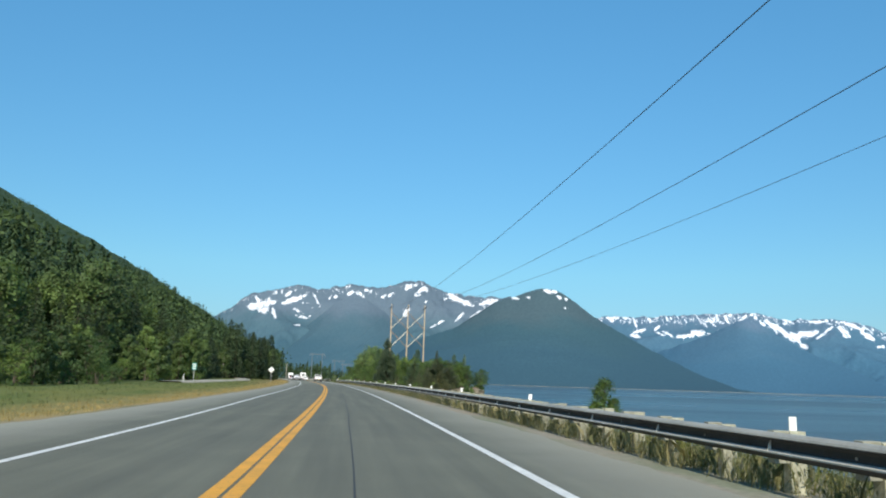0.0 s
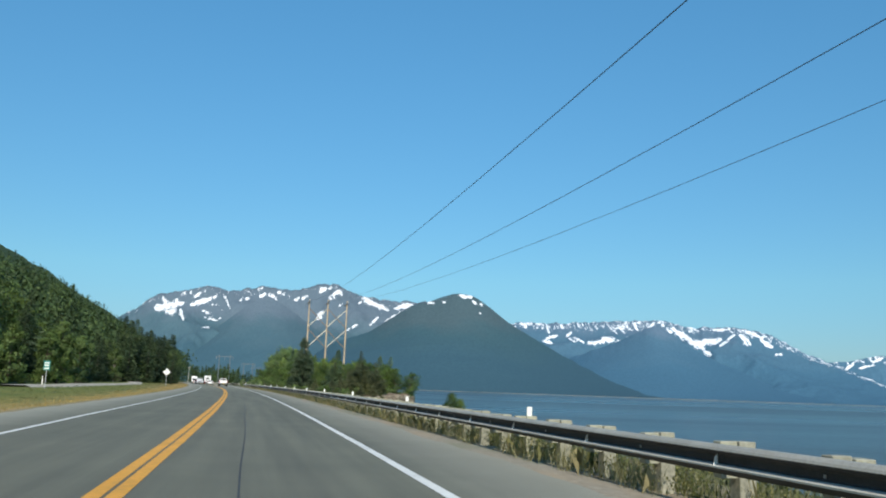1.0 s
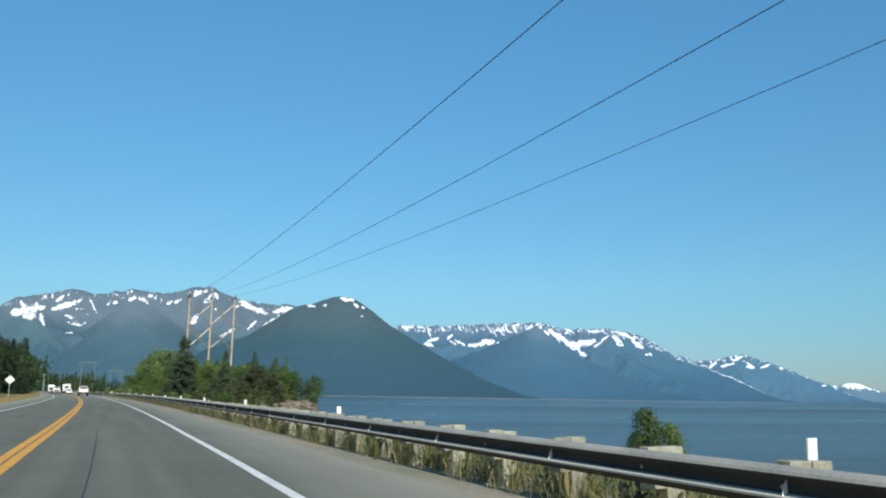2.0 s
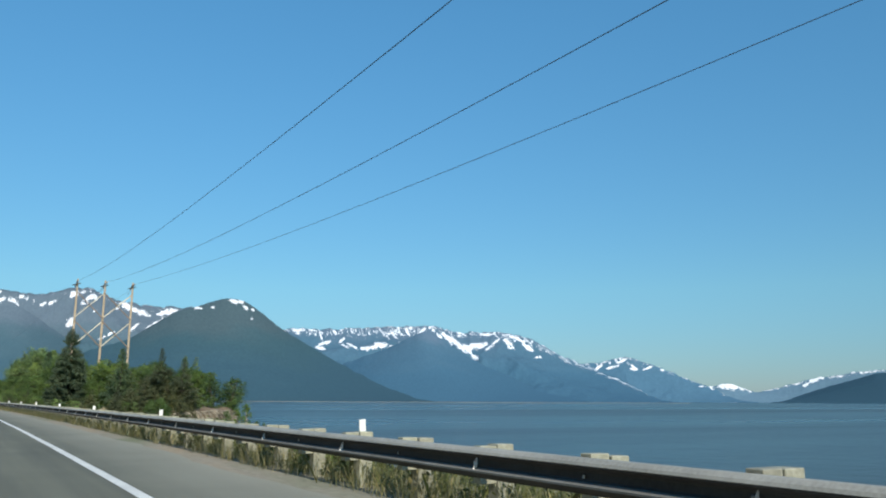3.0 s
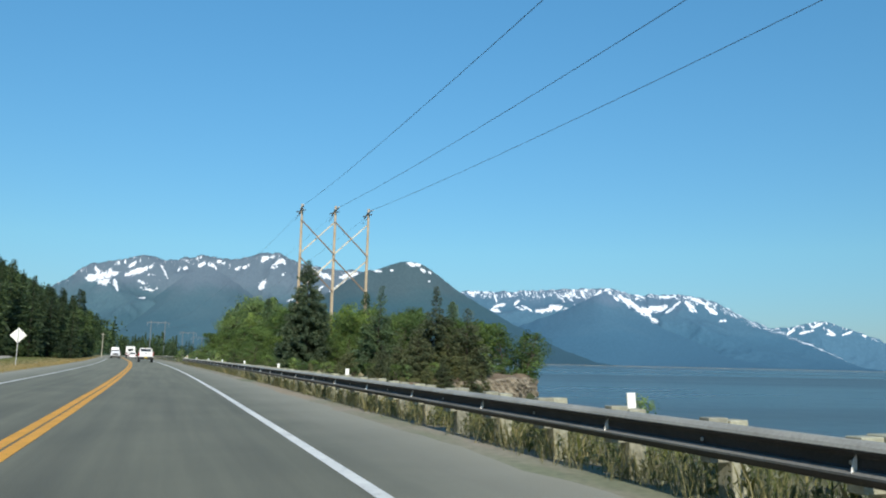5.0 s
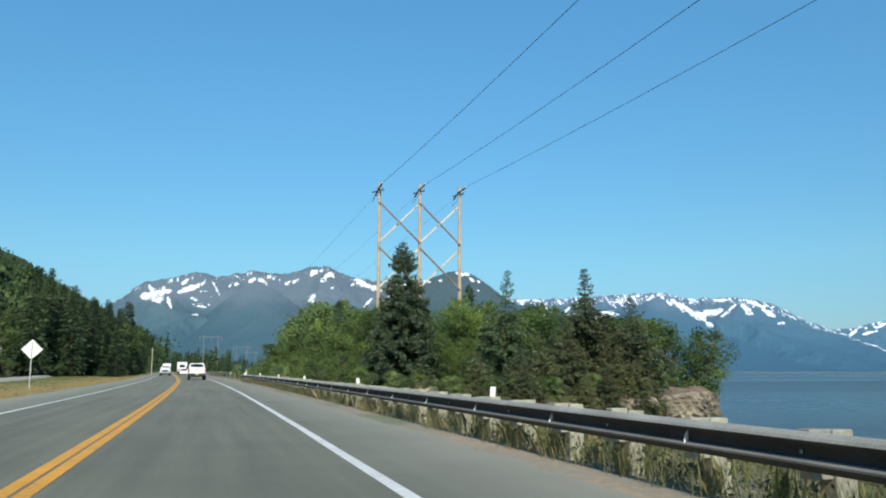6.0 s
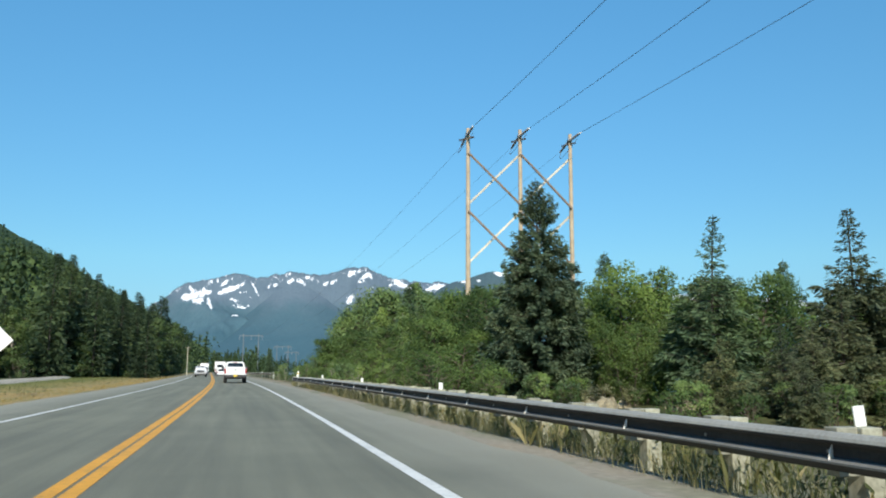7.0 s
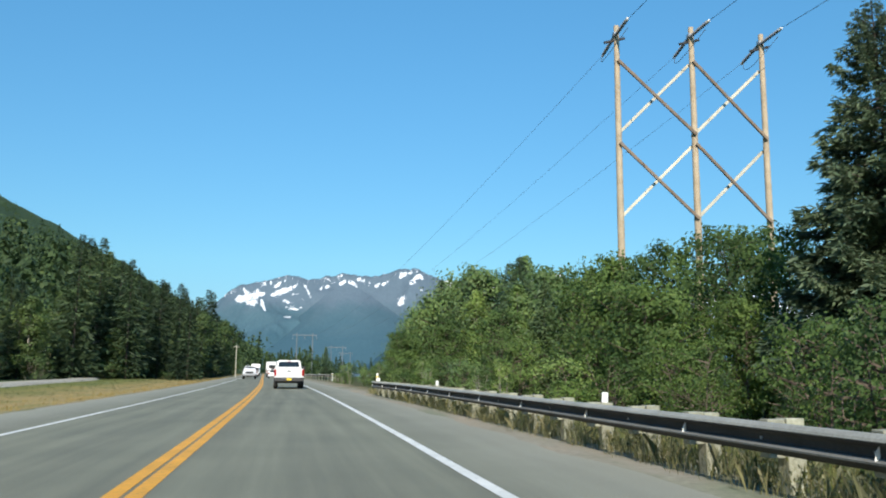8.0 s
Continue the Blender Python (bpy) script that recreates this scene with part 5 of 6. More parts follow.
def outcrop():
    """The eroded rock face under the point: tilted beds that step in and out, ribs and hollows, and a cap of bare soil and roots."""
    way = ((10.5, 175.0), (14.8, 177.0), (21.9, 179.3), (28.7, 181.2), (33.0, 182.9), (35.6, 185.8), (36.5, 190.0), (35.6, 197.0))
    run = [0.0]
    for a, b in zip(way, way[1:]):
        run.append(run[-1] + math.dist(a, b))
    def at(q):
        q = min(max(q, 0.0), run[-1])
        return np.array([np.interp(q, run, [p[0] for p in way]), np.interp(q, run, [p[1] for p in way])])
    n, rows = 190, 40
    verts, faces, cap, cap_faces = [], [], [], []
    for i in range(n + 1):
        q = run[-1] * i / n
        mid = sum(at(q + o) for o in (-1.2, -0.6, 0, 0.6, 1.2)) / 5
        d = at(q + 1.5) - at(q - 1.5)
        out = np.array([d[1], -d[0]]) / max(np.linalg.norm(d), 1e-6)
        top = -0.95 + 0.72 * ease(8, 22, q) + 0.3 * noise.fractal((q * 0.3, 1, 4), 0.9, 2.1, 4)
        mid = mid + out * 0.9 * noise.noise((q * 0.22, 6, 2))
        for k in range(rows + 1):
            f = k / rows
            if f < 0.25:         # the rounded brow
                o, z = -1.6 * (1 - f / 0.25), top - 0.18 * (f / 0.25) ** 2
            else:                # the face, undercut towards its foot
                g2 = (f - 0.25) / 0.75
                o, z = 0.25 * math.sin(3.1 * g2) - 0.5 * g2, top - 0.18 - (4.3 + top) * g2
            bed = z * 1.7 + q * 1.35 + 0.6 * noise.noise((q * 0.3, z * 0.6, 8))
            step = abs(bed - round(bed)) * 2
            rib = noise.ridged_multi_fractal((q * 0.42, z * 0.8, 3.3), 0.9, 2.1, 5, 0.9, 2.0) - 1.1
            amount = ease(0.12, 0.35, f)
            o += amount * (0.24 * ease(0.2, 0.75, step) + 0.24 * rib + 0.12 * noise.noise((q * 3.3, z * 4.1, 5)))
            p = mid + out * o
            verts.append((p[0], p[1], z + 0.08 * noise.noise((q * 1.4, k * 0.5, 1))))
        for j, o in enumerate((-2.6, -1.7, -0.9, -0.25)):
            p = mid + out * (o + 0.25 * noise.noise((q * 0.9, j, 7)))
            cap.append((p[0], p[1], top + (0.02, 0.2, 0.16, -0.12)[j] + 0.13 * noise.fractal((q * 0.8, j, 9), 0.9, 2.1, 3)))
    for i in range(n):
        for k in range(rows):
            a = i * (rows + 1) + k
            faces.append((a, a + 1, a + rows + 2, a + rows + 1))
        for k in range(3):
            a = i * 4 + k
            cap_faces.append((a, a + 1, a + 5, a + 4))
    rock = base("rock_outcrop", Matrix.Identity(4), "eroded tan and grey layered rock outcrop on the shore", "rock")
    part("rock_face", mesh_of("rock_face", verts, faces, ROCK), None, rock)
    part("soil_cap", mesh_of("soil_cap", cap, cap_faces, SOIL, True), None, rock, "reddish-brown bare soil and roots along the brow")


outcrop()


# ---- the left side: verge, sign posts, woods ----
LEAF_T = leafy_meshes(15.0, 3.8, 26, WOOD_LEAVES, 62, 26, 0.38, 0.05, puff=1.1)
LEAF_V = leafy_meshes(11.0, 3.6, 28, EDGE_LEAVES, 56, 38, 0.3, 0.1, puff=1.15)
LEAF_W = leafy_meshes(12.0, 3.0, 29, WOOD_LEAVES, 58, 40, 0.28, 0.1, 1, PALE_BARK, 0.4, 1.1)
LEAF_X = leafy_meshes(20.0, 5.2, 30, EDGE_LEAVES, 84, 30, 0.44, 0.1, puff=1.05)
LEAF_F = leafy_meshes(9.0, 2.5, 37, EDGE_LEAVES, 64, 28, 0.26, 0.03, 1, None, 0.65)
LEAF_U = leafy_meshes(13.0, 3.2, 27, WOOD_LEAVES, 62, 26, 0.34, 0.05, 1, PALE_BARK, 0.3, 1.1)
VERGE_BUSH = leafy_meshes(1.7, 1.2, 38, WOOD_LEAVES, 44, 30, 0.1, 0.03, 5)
def wood_edge(y):
    """How far left of the yellow line the woods begin."""
    return -24.0 + 3.5 * ease(100, 60, y) + 12.5 * ease(255, 345, y) - 5.0 * ease(185, 215, y) * ease(300, 265, y)


def wood_height(y):
    """How tall the front rows of the woods stand along the road."""
    return float(np.interp(y, (40, 80, 100, 150, 200, 245, 281, 350, 430, 480, 540), (9, 11.5, 15.5, 21, 17.5, 12.5, 15, 21, 18.5, 15, 12)))


for k in range(172):
    y = 44 + 500 * ((k + rng.random()) / 172) ** 1.15
    deep = rng.random() ** 1.5 * 20
    meshes, tall, label, s = ((SPR_C, 17.0, "tall dark spruce in the roadside woods", 0.8), (LEAF_T, 15.5, "tall leafy cottonwood in the roadside woods", 0.9), (SPR_B, 14.0, "dark spruce in the roadside woods", 0.8),
                              (LEAF_U, 13.0, "pale green birch in the roadside woods", 0.85), (SPR_B, 14.0, "dark spruce in the roadside woods", 0.8))[k % 5]
    if y < 212:              # young bright trees in front, dark spruces behind them, broad crowns on top
        if deep < 4:
            meshes, tall, label, s = LEAF_F, 9.0, "bright young cottonwood at the edge of the woods", 0.5
        elif deep < 10:
            meshes, tall, label, s = SPR_B, 14.0, "dark spruce in the roadside woods", 0.68
        else:
            meshes, tall, label, s = (LEAF_X, 20.5, "tall leafy cottonwood in the roadside woods", 0.95) if y > 115 else (LEAF_V, 11.5, "leafy cottonwood in the roadside woods", 0.95)
    elif y < 282 and k % 4:
        meshes, tall, label, s = (SPR_B, 14.0, "dark spruce in the roadside woods", 0.9) if k % 2 else (SPR_C, 17.0, "tall dark spruce in the roadside woods", 0.9)
    elif y < 300 and "spruce" not in label:
        meshes, tall = LEAF_W, 12.2
    plant("spruce_tree" if "spruce" in label else "leafy_tree", meshes, ground_pose(middle(y) + wood_edge(y) - deep, y, rng.uniform(0, 360), -0.2), label, "tree", "roadside woods", s * wood_height(y) / tall * rng.uniform(0.84, 1.16))
for x, y, top in ((-18.8, 299.8, 11.8), (-22.2, 312.2, 12.7), (-25.9, 324.6, 15.1), (-23.5, 302.2, 15.1), (-27.4, 314.5, 16.3), (-28.7, 313.0, 17.2), (-25.4, 290.8, 16.5), (-29.6, 303.0, 18.0), (-34.0, 315.1, 21.0), (-30.0, 293.0, 19.8), (-34.6, 305.0, 21.6), (-30.1, 283.1, 18.6)):
    plant("spruce_tree", SPR_C, ground_pose(x, y, 60 * x, -0.2), "tall dark spruce standing above the roadside woods", "tree", "roadside woods", (top - height(x - middle(y), y)) / 17.0)
for x, y, s in ((-27.4, 292.0, 0.95), (-25.2, 296.0, 0.85), (-24.2, 294.0, 0.62)):
    plant("leafy_tree", LEAF_F, ground_pose(x, y, 40 * x, -0.1), "small rounded pale tree in front of the woods", "tree", "", s)
for k in range(12):     # broad crowns that stand above the front row
    y = 118 + 100 * (k + rng.random()) / 12
    plant("leafy_tree", LEAF_X, ground_pose(middle(y) + wood_edge(y) - rng.uniform(9, 24), y, rng.uniform(0, 360), -0.2), "tall leafy cottonwood in the roadside woods", "tree", "roadside woods", (1.05 - 0.0018 * (y - 118)) * rng.uniform(0.85, 1.0))
for k in range(46):     # the far bend, closed with trees
    y = 296 + 150 * (k + rng.random()) / 46
    u = wood_edge(y) - 1 - rng.random() * 12
    meshes, tall, label = ((SPR_B, 14.0, "dark spruce in the roadside woods"), (LEAF_U, 13.0, "pale green birch in the roadside woods"), (SPR_C, 17.0, "tall dark spruce in the roadside woods"))[k % 3]
    plant("spruce_tree" if "spruce" in label else "leafy_tree", meshes, ground_pose(middle(y) + u, y, rng.uniform(0, 360), -0.2), label, "tree", "roadside woods", wood_height(y) / tall * rng.uniform(0.62, 0.9))
for k in range(9):
    y = 291 + 40 * (k + rng.random()) / 9
    plant("shrub", VERGE_BUSH, ground_pose(middle(y) - 14 + rng.uniform(-1.6, 1.6), y, rng.uniform(0, 360), -0.1), "low rounded green bush on the verge", "shrub", "verge bushes", rng.uniform(0.75, 1.15))
for k in range(44):
    y = 40 + 330 * (k + rng.random()) / 44
    u = wood_edge(y) + 2.2 - rng.random() * 3
    if 118 < y < 262 and k % 3:   # bare shaded ground under the tall edge trees
        continue
    meshes = (SHRUB_B, LEAF_D, LEAF_D)[k % 3] if y < 170 else VERGE_BUSH
    plant("shrub", meshes, ground_pose(middle(y) + u, y, rng.uniform(0, 360), -0.1), "leafy green bush at the edge of the woods", "shrub", "wood-edge bushes", ((1.6, 1.1, 0.8) if y < 170 else (1.3, 1.8, 1.5))[k % 3] * rng.uniform(0.8, 1.2))


def far_woods():
    """Trees up the hillside and in the distance, too many and too small to count: trunkless cones and domes of ragged clumps."""
    g = np.random.default_rng(5)
    cen, alo, acr, tone = [], [], [], []
    spots = []
    for k in range(4600):
        y = 100 + 1240 * g.random() ** 1.4
        u = -42 - 230 * g.random() ** 1.4
        # above this line the hillside is bare
        if -u - middle(y) < 60 + 0.15 * min(y, 450) + 0.2 * max(y - 450, 0) + 14 * noise.noise((y * 0.02, 3, 3)):
            spots.append((u, y))
    for k in range(340):
        spots.append((-12 - 35 * g.random(), 480 + 700 * g.random()))
    for k in range(90):
        spots.append((-14 + 26 * g.random(), 640 + 120 * g.random()))
    for k in range(130):
        spots.append((14 + 60 * g.random(), 520 + 300 * g.random()))
    for k in range(170):
        spots.append((7 + 30 * g.random(), 470 + 190 * g.random()))
    for u, y in spots:
        z = height(u, y) if u < 0 else -0.5
        h, spr = (10 + 14 * g.random() ** 1.6) * (1 if u < 0 else max(0.34, 0.6 - 0.008 * u)), g.random() < 0.72
        w = h * (0.19 if spr else 0.3)
        n = 150 if y < 220 else 100 if y < 330 or u > 0 else 32
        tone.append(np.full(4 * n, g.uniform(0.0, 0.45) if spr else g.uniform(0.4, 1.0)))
        q = g.random(n) ** (0.75 if spr else 0.9)
        r = w * ((1 - q) if spr else np.sin(np.pi * np.clip(q * 0.92 + 0.06, 0, 1)) ** 0.7) * g.uniform(0.55, 1.1, n)
        a = g.random(n) * 6.283
        p = np.stack([middle(y) + u + r * np.cos(a), y + r * np.sin(a), z + h * (0.05 + 0.95 * q)], 1)
        d = np.stack([np.cos(a), np.sin(a), np.full(n, -1.1 if spr else -0.3)], 1) + g.normal(0, 0.5, (n, 3))
        ln = g.uniform(0.7, 1.5, n) * h / 13 * (0.55 if y < 220 else 0.75 if y < 330 else 1.0)
        d = unit(d) * ln[:, None]
        cen.append(p)
        alo.append(d)
        face = np.stack([np.cos(a), np.sin(a), np.full(n, 0.45)], 1) + g.normal(0, 0.3, (n, 3))
        acr.append(unit(np.cross(d, face)) * (ln * (0.24 if y < 330 else 0.34))[:, None])
    # low scrub on the bare upper hillside
    for k in range(1500):
        y = 150 + 1300 * g.random()
        u = -75 - 330 * g.random()
        n = 9
        p = np.array([middle(y) + u, y, height(u, y) + 1.0]) + g.normal(0, 1, (n, 3)) * np.array([2.6, 2.6, 0.8])
        d = unit(g.normal(0, 1, (n, 3)) + np.array([0.4, -0.4, 0.8])) * g.uniform(1.2, 2.6, n)[:, None]
        cen.append(p)
        alo.append(d)
        acr.append(unit(np.cross(d, g.normal(0, 1, (n, 3)))) * 0.6)
        tone.append(np.full(4 * n, 0.4))
    c, f = cards(np.concatenate(cen), np.concatenate(alo), np.concatenate(acr))
    me = mesh_of("far_woods", c, f, WOODS)
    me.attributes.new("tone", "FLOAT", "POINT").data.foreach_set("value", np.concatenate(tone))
    tagged(new("far_woods", me), "mixed green woods covering the hillside", "woods", "", "stuff")


far_woods()


def tufts(name, spots, blades, tall, material, label, thin=1.0):
    """Grass: bent blades in tufts."""
    g = np.random.default_rng(len(spots))
    s = np.repeat(np.array(spots), blades, axis=0)
    n = len(s)
    foot = s + np.stack([g.normal(0, 0.07, n), g.normal(0, 0.07, n), np.full(n, -0.02)], 1)
    up = np.stack([g.normal(0, 0.3, n), g.normal(0, 0.3, n), np.ones(n)], 1)
    ln = tall * g.uniform(0.45, 1.25, n)
    up = unit(up) * ln[:, None]
    side = unit(np.stack([g.normal(0, 1, n), g.normal(0, 1, n), np.zeros(n)], 1)) * g.uniform(0.0025, 0.008, n)[:, None] * thin
    tip = foot + up + np.stack([g.normal(0, 0.2, n), g.normal(0, 0.2, n), np.zeros(n)], 1) * ln[:, None]
    v = np.stack([foot - side, foot + side, foot + 0.6 * up + side * 1.1, tip, foot + 0.6 * up - side * 1.1], 1).reshape(-1, 3)
    f = np.arange(5 * n).reshape(n, 5)
    tagged(new(name, mesh_of(name, v, f, material)), label, "grass", "", "stuff")


g = np.random.default_rng(9)
spots = []
for k in range(4600):
    y = -4 + 226 * g.random()
    u = 6.22 + abs(g.normal(0, 0.5))
    if noise.noise((y * 0.5, u, 2)) > -0.35:
        spots.append((middle(y) + u, y, height(u, y)))
tufts("rail_grass", spots, 9, 0.4, GRASS, "tall dry grass under the guardrail", 0.55)


def weeds(name, spots, leaves, tall, leaf, material, label):
    """Leafy stalks: small leaves up and round each stalk."""
    g = np.random.default_rng(len(spots) + 1)
    s = np.repeat(np.array(spots), leaves, axis=0)
    n = len(s)
    up = tall * g.random(n) * np.repeat(g.uniform(0.5, 1.15, len(spots)), leaves)
    p = s + np.stack([g.normal(0, 0.07, n), g.normal(0, 0.07, n), up], 1)
    d = unit(g.normal(0, 0.55, (n, 3)) + np.array([0, 0, 0.8]))
    face = unit(np.cross(d, g.normal(0, 1, (n, 3))))
    ln = leaf * g.uniform(0.6, 1.4, n)
    c, f = cards(p, d * ln[:, None], np.cross(face, d) * (ln * 0.2)[:, None])
    tagged(new(name, mesh_of(name, c, f, material)), label, "weeds", "", "stuff")


spots = []
for k in range(4200):
    y = -4 + 226 * g.random()
    u = 6.3 + abs(g.normal(0, 0.42))
    if noise.noise((y * 0.7, u, 7)) > -0.3:
        spots.append((middle(y) + u, y, height(u, y)))
weeds("rail_weeds", spots, 10, 0.38, 0.052, WEEDS, "leafy green and seeding weeds under the guardrail")
spots = []
for k in range(5200):
    y = -4 + 226 * g.random()
    u = 6.55 + 2.4 * g.random() ** 1.6
    spots.append((middle(y) + u, y, height(u, y)))
thick = [q for q in spots if q[0] - middle(q[1]) < 8.3]
weeds("bank_weeds", thick, 10, 0.55, 0.09, WEEDS, "thick green weeds on the bank behind the guardrail")
tufts("bank_grass", spots, 4, 0.5, GREEN_GRASS, "green weeds on the bank behind the guardrail")
spots = []
for k in range(4200):
    y = 12 + 330 * g.random() ** 1.3
    u = -6.3 - 4.2 * g.random()
    spots.append((middle(y) + u, y, height(u, y)))
tufts("verge_grass", spots, 4, 0.16, DRY_GRASS, "short golden dry grass along the road edge")
spots = []
for k in range(4200):
    y = 12 + 330 * g.random() ** 1.3
    u = -10 - 10 * g.random()
    spots.append((middle(y) + u, y, height(u, y)))
tufts("green_verge_grass", spots, 4, 0.2, GREEN_GRASS, "short green grass on the wide verge")


def road_sign(x, y, turn):
    """Diamond warning sign for the other lane: its bare back, with the post in front."""
    s = base("road_sign", pose(x, y, height(x - middle(y), y), 0, 0, turn), "pale bare back of a diamond road sign on a metal post", "road sign")
    part("post", boxed(-0.04, 0.04, -0.07, -0.01, -0.3, 3.45, bevel=0.008), METAL, s)
    bm = boxed(-0.53, 0.53, -0.006, 0.006, -0.53, 0.53, bevel=0.004)
    bm.transform(Matrix.Translation((0, 0.0, 2.88)) @ Matrix.Rotation(radians(45), 4, "Y"))
    part("panel", bm, WHITE_PLATE, s)
    for z in (2.62, 3.14):
        part("bolt", boxed(-0.02, 0.02, -0.085, -0.07, z - 0.02, z + 0.02, bevel=0.006), METAL, s)


def marker_sign(x, y):
    s = base("marker_sign", pose(x, y, height(x - middle(y), y), 0, 0, -4), "small tall blue-green roadside sign on a thin post", "road sign")
    part("post", boxed(-0.035, 0.035, -0.025, 0.025, -0.3, 2.45, bevel=0.006), METAL, s)
    part("panel", boxed(-0.28, 0.28, -0.05, -0.03, 1.62, 2.5, bevel=0.01), SIGN_GREEN, s)
    for k, z in enumerate((2.3, 2.08, 1.8)):
        part("bar", boxed(-0.2, 0.2, -0.058, -0.05, z - 0.06, z + 0.06), WHITE_PLATE, s, "white bar of lettering")


road_sign(-12.8, 200.7, 3)
marker_sign(-16.2, 106.0)
for x, y, h in ((-21.0, 128, 1.1),):
    b = base("marker_post", pose(x, y, height(x - middle(y), y)), "thin white roadside marker post", "marker post", "marker posts")
    part("post", boxed(-0.06, 0.06, -0.02, 0.02, -0.2, h, bevel=0.01), WHITE_PLATE, b)
    part("band", boxed(-0.063, 0.063, -0.023, 0.023, h - 0.25, h - 0.15), BLACK_TRIM, b)
for x, y, h in ((3.4, 222.4, 1.15), (2.2, 301.0, 1.25)):
    b = base("marker_post", pose(x, y, height(x - middle(y), y)), "white marker post at the guardrail's end", "marker post", "marker posts")
    part("post", boxed(-0.06, 0.06, -0.02, 0.02, -0.2, h, bevel=0.01), WHITE_PLATE, b)
    part("band", boxed(-0.063, 0.063, -0.023, 0.023, h - 0.25, h - 0.15), YELLOW_PLATE, b)
u = base("utility_pole", pose(-15.6, 338, -0.2), "thin grey wooden utility pole by the verge", "utility pole")
v, f = tube([(0, 0, -0.5), (0, 0, 6.4)], [0.1, 0.07], 8)
part("pole", mesh_of("pole", v, f, BRACE_WOOD), None, u)
part("cap", bar((-0.5, 0, 6.0), (0.5, 0, 6.0), 0.1, 0.1, BRACE_WOOD, "cap"), None, u)


# ---- vehicles ----
def wheel(parent, x, y, r, w):
    side = 1 if x > 0 else -1
    v, f = tube([(x - w / 2, y, r), (x - w / 2 + 0.03, y, r), (x + w / 2 - 0.03, y, r), (x + w / 2, y, r)], [r - 0.05, r, r, r - 0.05], 20)
    t = part("wheel", mesh_of("wheel", v, f, RUBBER), None, parent)
    v, f = tube([(x + side * (w / 2 - 0.02), y, r), (x + side * (w / 2 + 0.01), y, r)], [r * 0.66, r * 0.58], 14)
    part("rim", mesh_of("rim", v, f, RIM), None, t)


def pickup(m, paint, label, front_first=False):
    """A crew-cab pickup, rear at -y."""
    t = base("pickup_truck", m, label, "pickup truck")
    part("body", boxed(-0.98, 0.98, -2.85, 2.85, 0.62, 1.12, 0.0, 0.02, 0.08, 0.07, 2), paint, t)
    part("bed", boxed(-0.97, 0.97, -2.83, -0.9, 1.05, 1.36, 0.03, 0.01, 0.0, 0.04, 2), paint, t)
    part("bed_floor", boxed(-0.86, 0.86, -2.7, -1.0, 1.33, 1.372), BLACK_TRIM, t, "dark open load bed")
    part("tailgate", boxed(-0.83, 0.83, -2.885, -2.83, 0.74, 1.36, 0.01, 0.015, 0, 0.02), paint, t)
    part("cab", boxed(-0.93, 0.93, -0.95, 1.55, 1.06, 1.93, 0.16, 0.16, 0.75, 0.07, 2), paint, t)
    part("bonnet", boxed(-0.93, 0.93, 1.3, 2.8, 1.08, 1.26, 0.06, 0, 0.1, 0.06, 2), paint, t)
    part("rear_window", boxed(-0.72, 0.72, -0.915, -0.83, 1.48, 1.83, 0.06, 0.065, -0.065), CAR_GLASS, t, "dark tinted rear window")
    part("windscreen", boxed(-0.76, 0.76, 0.95, 1.28, 1.32, 1.84, 0.07, -0.2, 0.37), CAR_GLASS, t)
    for s in (-1, 1):
        part("side_window", boxed(min(s * 0.78, s * 0.9), max(s * 0.78, s * 0.9), -0.6, 0.72, 1.35, 1.8, 0.04, 0.1, 0.3), CAR_GLASS, t)
        part("tail_lamp", boxed(min(s * 0.84, s * 0.985), max(s * 0.84, s * 0.985), -2.88, -2.7, 0.86, 1.3, 0.0, 0.01, 0, 0.02), RED_LENS, t, "upright red tail lamp")
        part("headlamp", boxed(min(s * 0.62, s * 0.96), max(s * 0.62, s * 0.96), 2.72, 2.87, 0.88, 1.08, 0, 0, 0.02, 0.02), CLEAR_LENS, t)
        mi = boxed(min(s * 0.97, s * 1.22), max(s * 0.97, s * 1.22), 0.85, 1.0, 1.28, 1.52, 0.02, 0.02, 0.02, 0.03)
        part("mirror", mi, BLACK_TRIM, t)
        wheel(t, s * 0.86, -1.78, 0.41, 0.28)
        wheel(t, s * 0.86, 1.85, 0.41, 0.28)
    part("rear_bumper", boxed(-0.97, 0.97, -3.02, -2.78, 0.5, 0.76, 0.0, 0.03, 0, 0.03), BLACK_TRIM, t, "dark rear bumper")
    part("front_bumper", boxed(-0.97, 0.97, 2.78, 3.0, 0.5, 0.78, 0.02, 0, 0.03, 0.04), CHROME, t)
    part("grille", boxed(-0.58, 0.58, 2.84, 2.9, 0.82, 1.1, 0.02, 0, 0, 0.01), BLACK_TRIM, t)
    part("underbody", boxed(-0.8, 0.8, -2.7, 2.7, 0.38, 0.63), BLACK_TRIM, t)
    part("number_plate", boxed(-0.16, 0.16, -3.035, -3.015, 0.58, 0.72), YELLOW_PLATE, t, "yellow number plate")
    part("handle", boxed(-0.13, 0.13, -2.905, -2.88, 1.15, 1.22, bevel=0.008), BLACK_TRIM, t)
    part("third_lamp", boxed(-0.14, 0.14, -0.83, -0.76, 1.86, 1.885), RED_LENS, t)
    return t


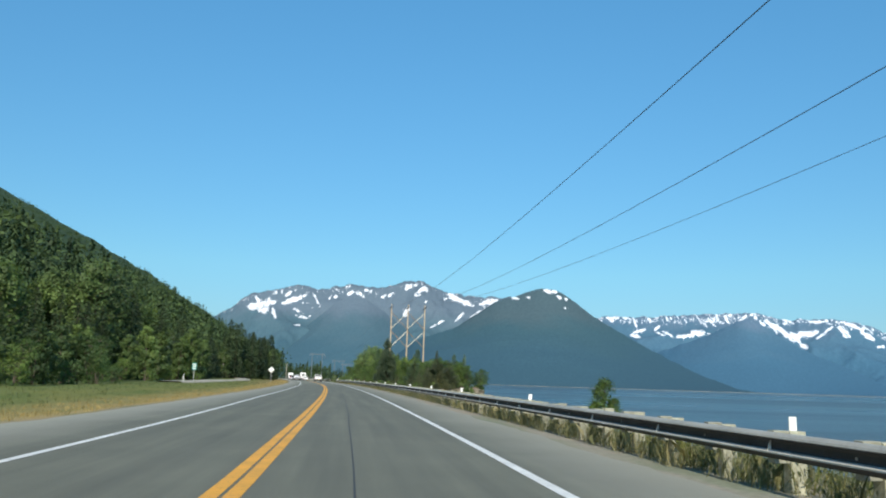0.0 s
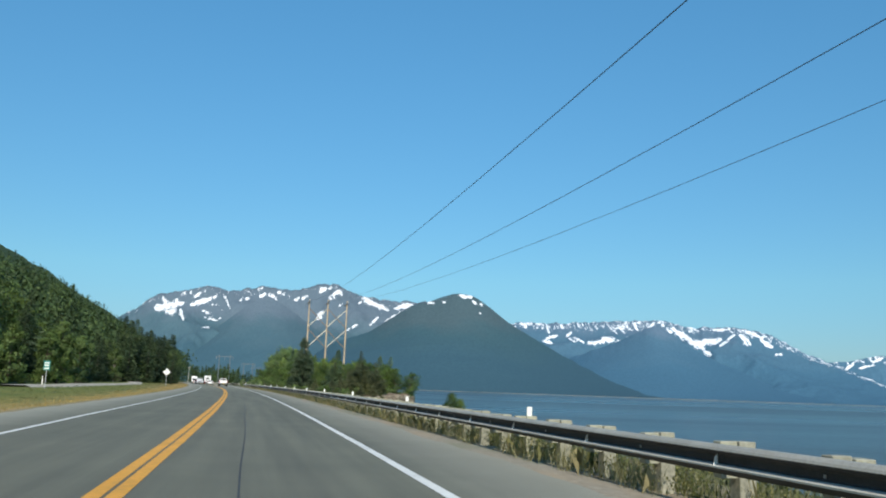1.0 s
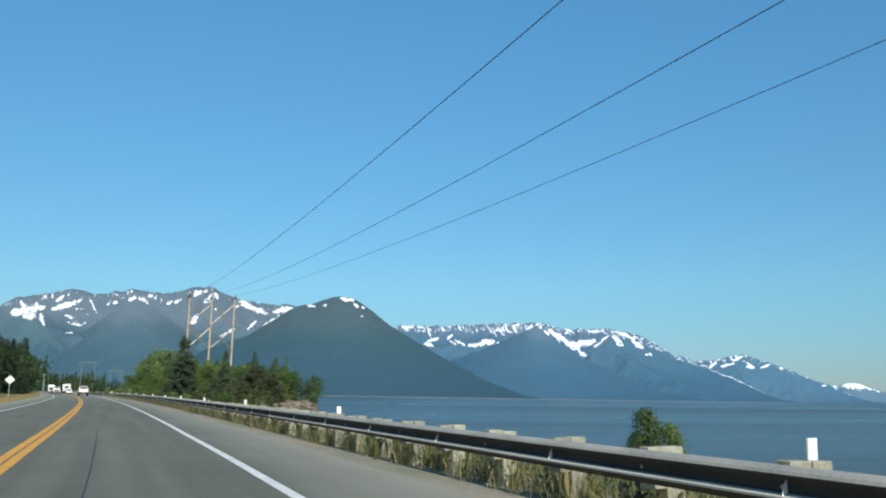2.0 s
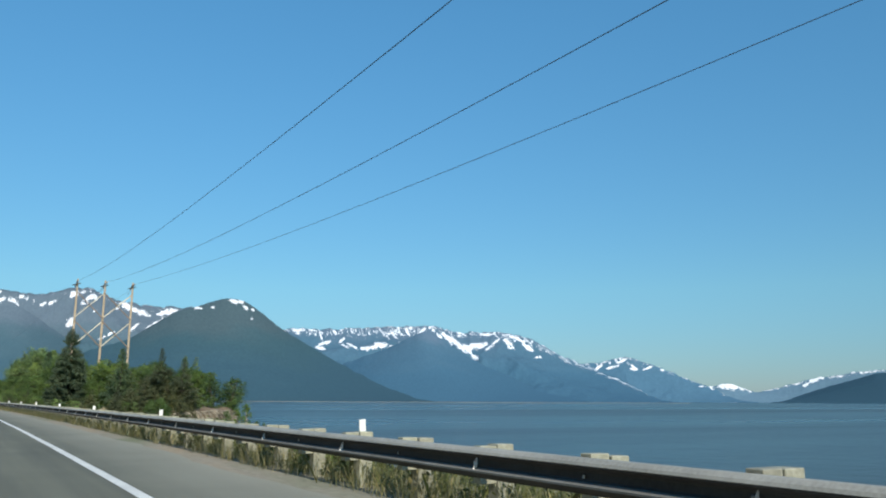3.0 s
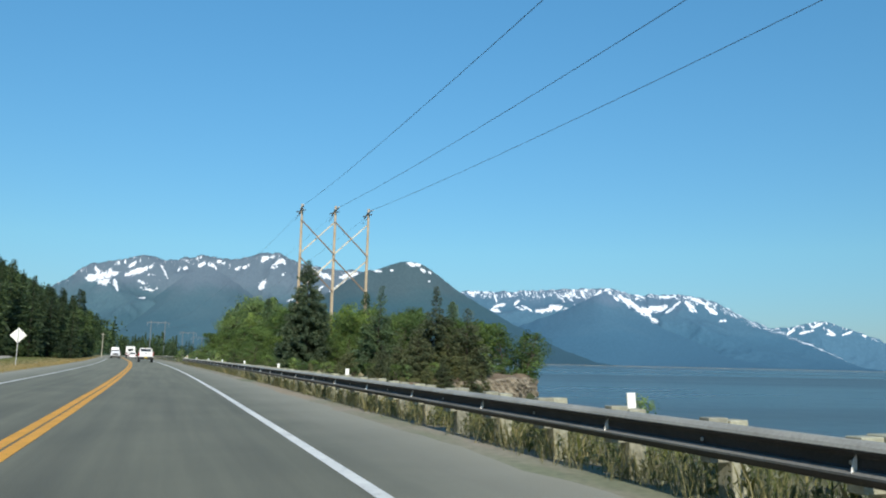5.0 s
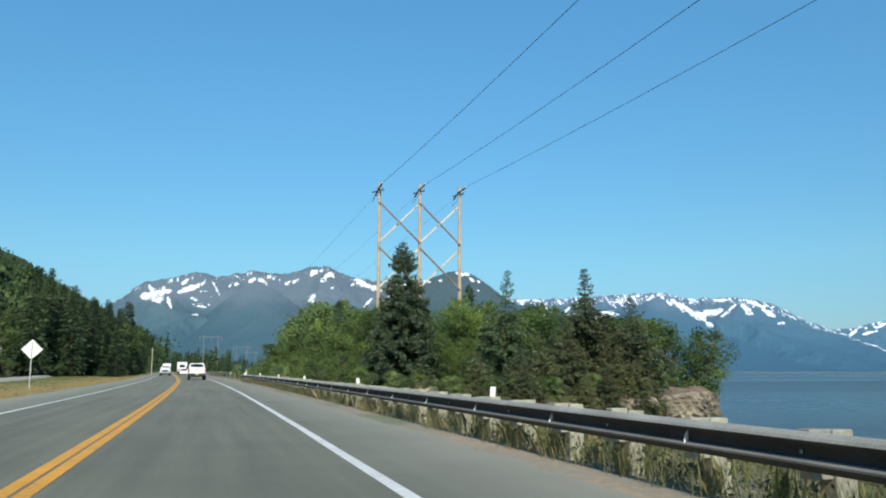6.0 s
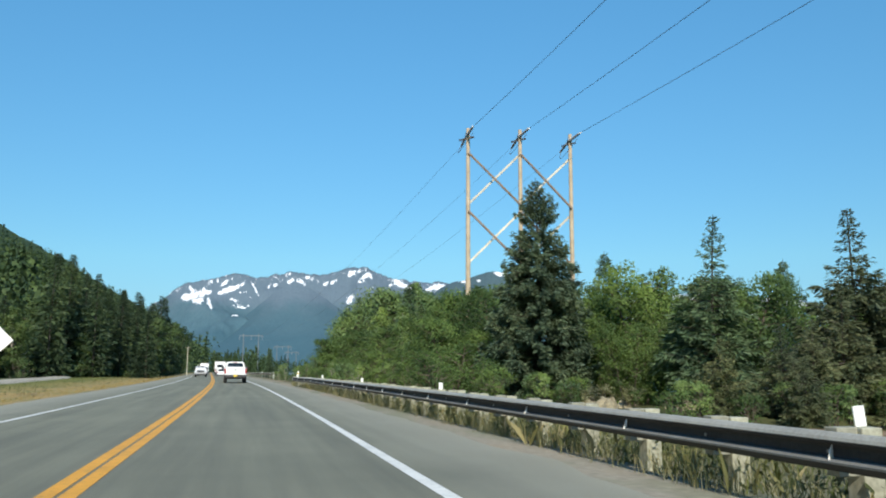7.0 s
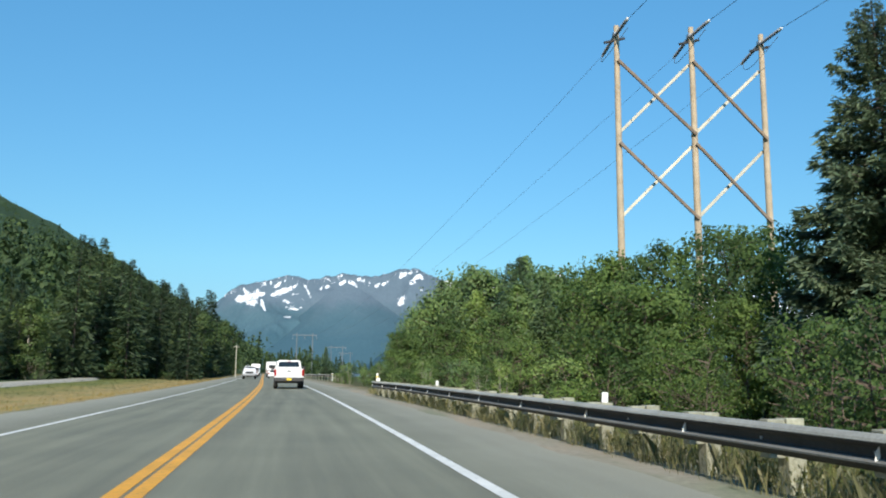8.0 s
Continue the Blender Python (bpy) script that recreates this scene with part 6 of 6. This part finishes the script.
def car(m, paint, label, tall=1.48, long=4.5, category="car"):
    """A hatchback or small sport utility car, rear at -y."""
    t = base(category.replace(" ", "_"), m, label, category)
    h = long / 2
    part("body", boxed(-0.9, 0.9, -h, h, 0.32, 0.92, 0.05, 0.1, 0.14, 0.1, 2), paint, t)
    part("cabin", boxed(-0.84, 0.84, -h + 0.12, h - 1.15, 0.86, tall, 0.16, 0.3, 0.85, 0.08, 2), paint, t)
    part("rear_window", boxed(-0.62, 0.62, -h + 0.14, -h + 0.24, 0.98, tall - 0.12, 0.06, 0.2, -0.2), CAR_GLASS, t)
    part("windscreen", boxed(-0.68, 0.68, h - 1.6, h - 1.2, 0.95, tall - 0.08, 0.07, -0.28, 0.62), CAR_GLASS, t)
    for s in (-1, 1):
        part("side_window", boxed(min(s * 0.7, s * 0.82), max(s * 0.7, s * 0.82), -h + 0.6, h - 1.9, 0.98, tall - 0.12, 0.035, 0.1, 0.35), CAR_GLASS, t)
        part("tail_lamp", boxed(min(s * 0.6, s * 0.88), max(s * 0.6, s * 0.88), -h - 0.005, -h + 0.16, 0.68, 0.86, 0, 0.03, 0, 0.02), RED_LENS, t)
        part("headlamp", boxed(min(s * 0.56, s * 0.86), max(s * 0.56, s * 0.86), h - 0.2, h - 0.01, 0.62, 0.78, 0, 0, 0.04, 0.02), CLEAR_LENS, t)
        part("mirror", boxed(min(s * 0.86, s * 1.02), max(s * 0.86, s * 1.02), h - 1.75, h - 1.63, 0.95, 1.1, 0.01, 0.01, 0.01, 0.02), BLACK_TRIM, t)
        wheel(t, s * 0.79, -h + 0.8, 0.33, 0.22)
        wheel(t, s * 0.79, h - 0.85, 0.33, 0.22)
    part("grille", boxed(-0.5, 0.5, h - 0.03, h + 0.012, 0.5, 0.66), BLACK_TRIM, t)
    part("number_plate", boxed(-0.2, 0.2, h + 0.012, h + 0.025, 0.42, 0.54), WHITE_PLATE, t, "plain pale number plate")
    part("underbody", boxed(-0.8, 0.8, -h + 0.15, h - 0.15, 0.2, 0.34), BLACK_TRIM, t)
    return t


def camper(m, label):
    """A camper van with an overcab box, rear at -y."""
    t = base("camper_van", m, label, "camper van")
    part("box", boxed(-1.15, 1.15, -3.2, 1.4, 0.75, 3.0, 0.03, 0.02, 0.02, 0.08, 2), CAR_WHITE, t)
    part("overcab", boxed(-1.1, 1.1, 1.38, 2.4, 2.1, 2.95, 0.05, 0, 0.3, 0.08, 2), CAR_WHITE, t)
    part("cab", boxed(-0.95, 0.95, 1.38, 3.1, 0.6, 2.12, 0.1, 0, 0.9, 0.08, 2), CAR_WHITE, t)
    part("windscreen", boxed(-0.8, 0.8, 2.1, 2.85, 1.3, 2.0, 0.06, -0.1, 0.55), CAR_GLASS, t)
    part("rear_window", boxed(-0.6, 0.6, -3.215, -3.18, 1.75, 2.35), CAR_GLASS, t)
    part("stripe", boxed(-1.16, 1.16, -3.21, 1.0, 1.3, 1.42), BLACK_TRIM, t)
    part("bumper", boxed(-1.1, 1.1, -3.35, -3.18, 0.5, 0.78, bevel=0.03), BLACK_TRIM, t)
    part("underbody", boxed(-0.95, 0.95, -3.0, 2.9, 0.4, 0.78), BLACK_TRIM, t)
    for s in (-1, 1):
        part("tail_lamp", boxed(min(s * 0.9, s * 1.08), max(s * 0.9, s * 1.08), -3.22, -3.18, 0.9, 1.2), RED_LENS, t)
        for y in (-1.7, 2.0):
            wheel(t, s * 0.92, y, 0.38, 0.26)
    return t


def lane(y, u, back=False):
    return pose(*beside(u, y, 0.003), 0, 0, heading(y) + (180 if back else 0))


pickup(lane(234.5, 2.0), CAR_WHITE, "white crew-cab pickup truck driving ahead in the lane")
pickup(lane(304, -1.9, True), CAR_SILVER, "silver oncoming pickup truck in the far lane")
car(lane(334, -1.95, True), CAR_DARK, "black oncoming sport utility car in the far lane", 1.62, 4.6)
car(lane(318, 1.8), CAR_WHITE, "white hatchback far ahead in the queue of traffic")
camper(lane(344, 1.75), "white camper van far ahead in the queue of traffic")
car(lane(362, 1.8), CAR_DARK, "dark car far ahead in the queue of traffic", 1.5)
car(lane(352, -1.9, True), CAR_WHITE, "white oncoming car far ahead", 1.5)
car(lane(372, -1.9, True), CAR_RED, "red oncoming car far ahead", 1.5)
camper(lane(398, -1.9, True), "white oncoming camper van far ahead")
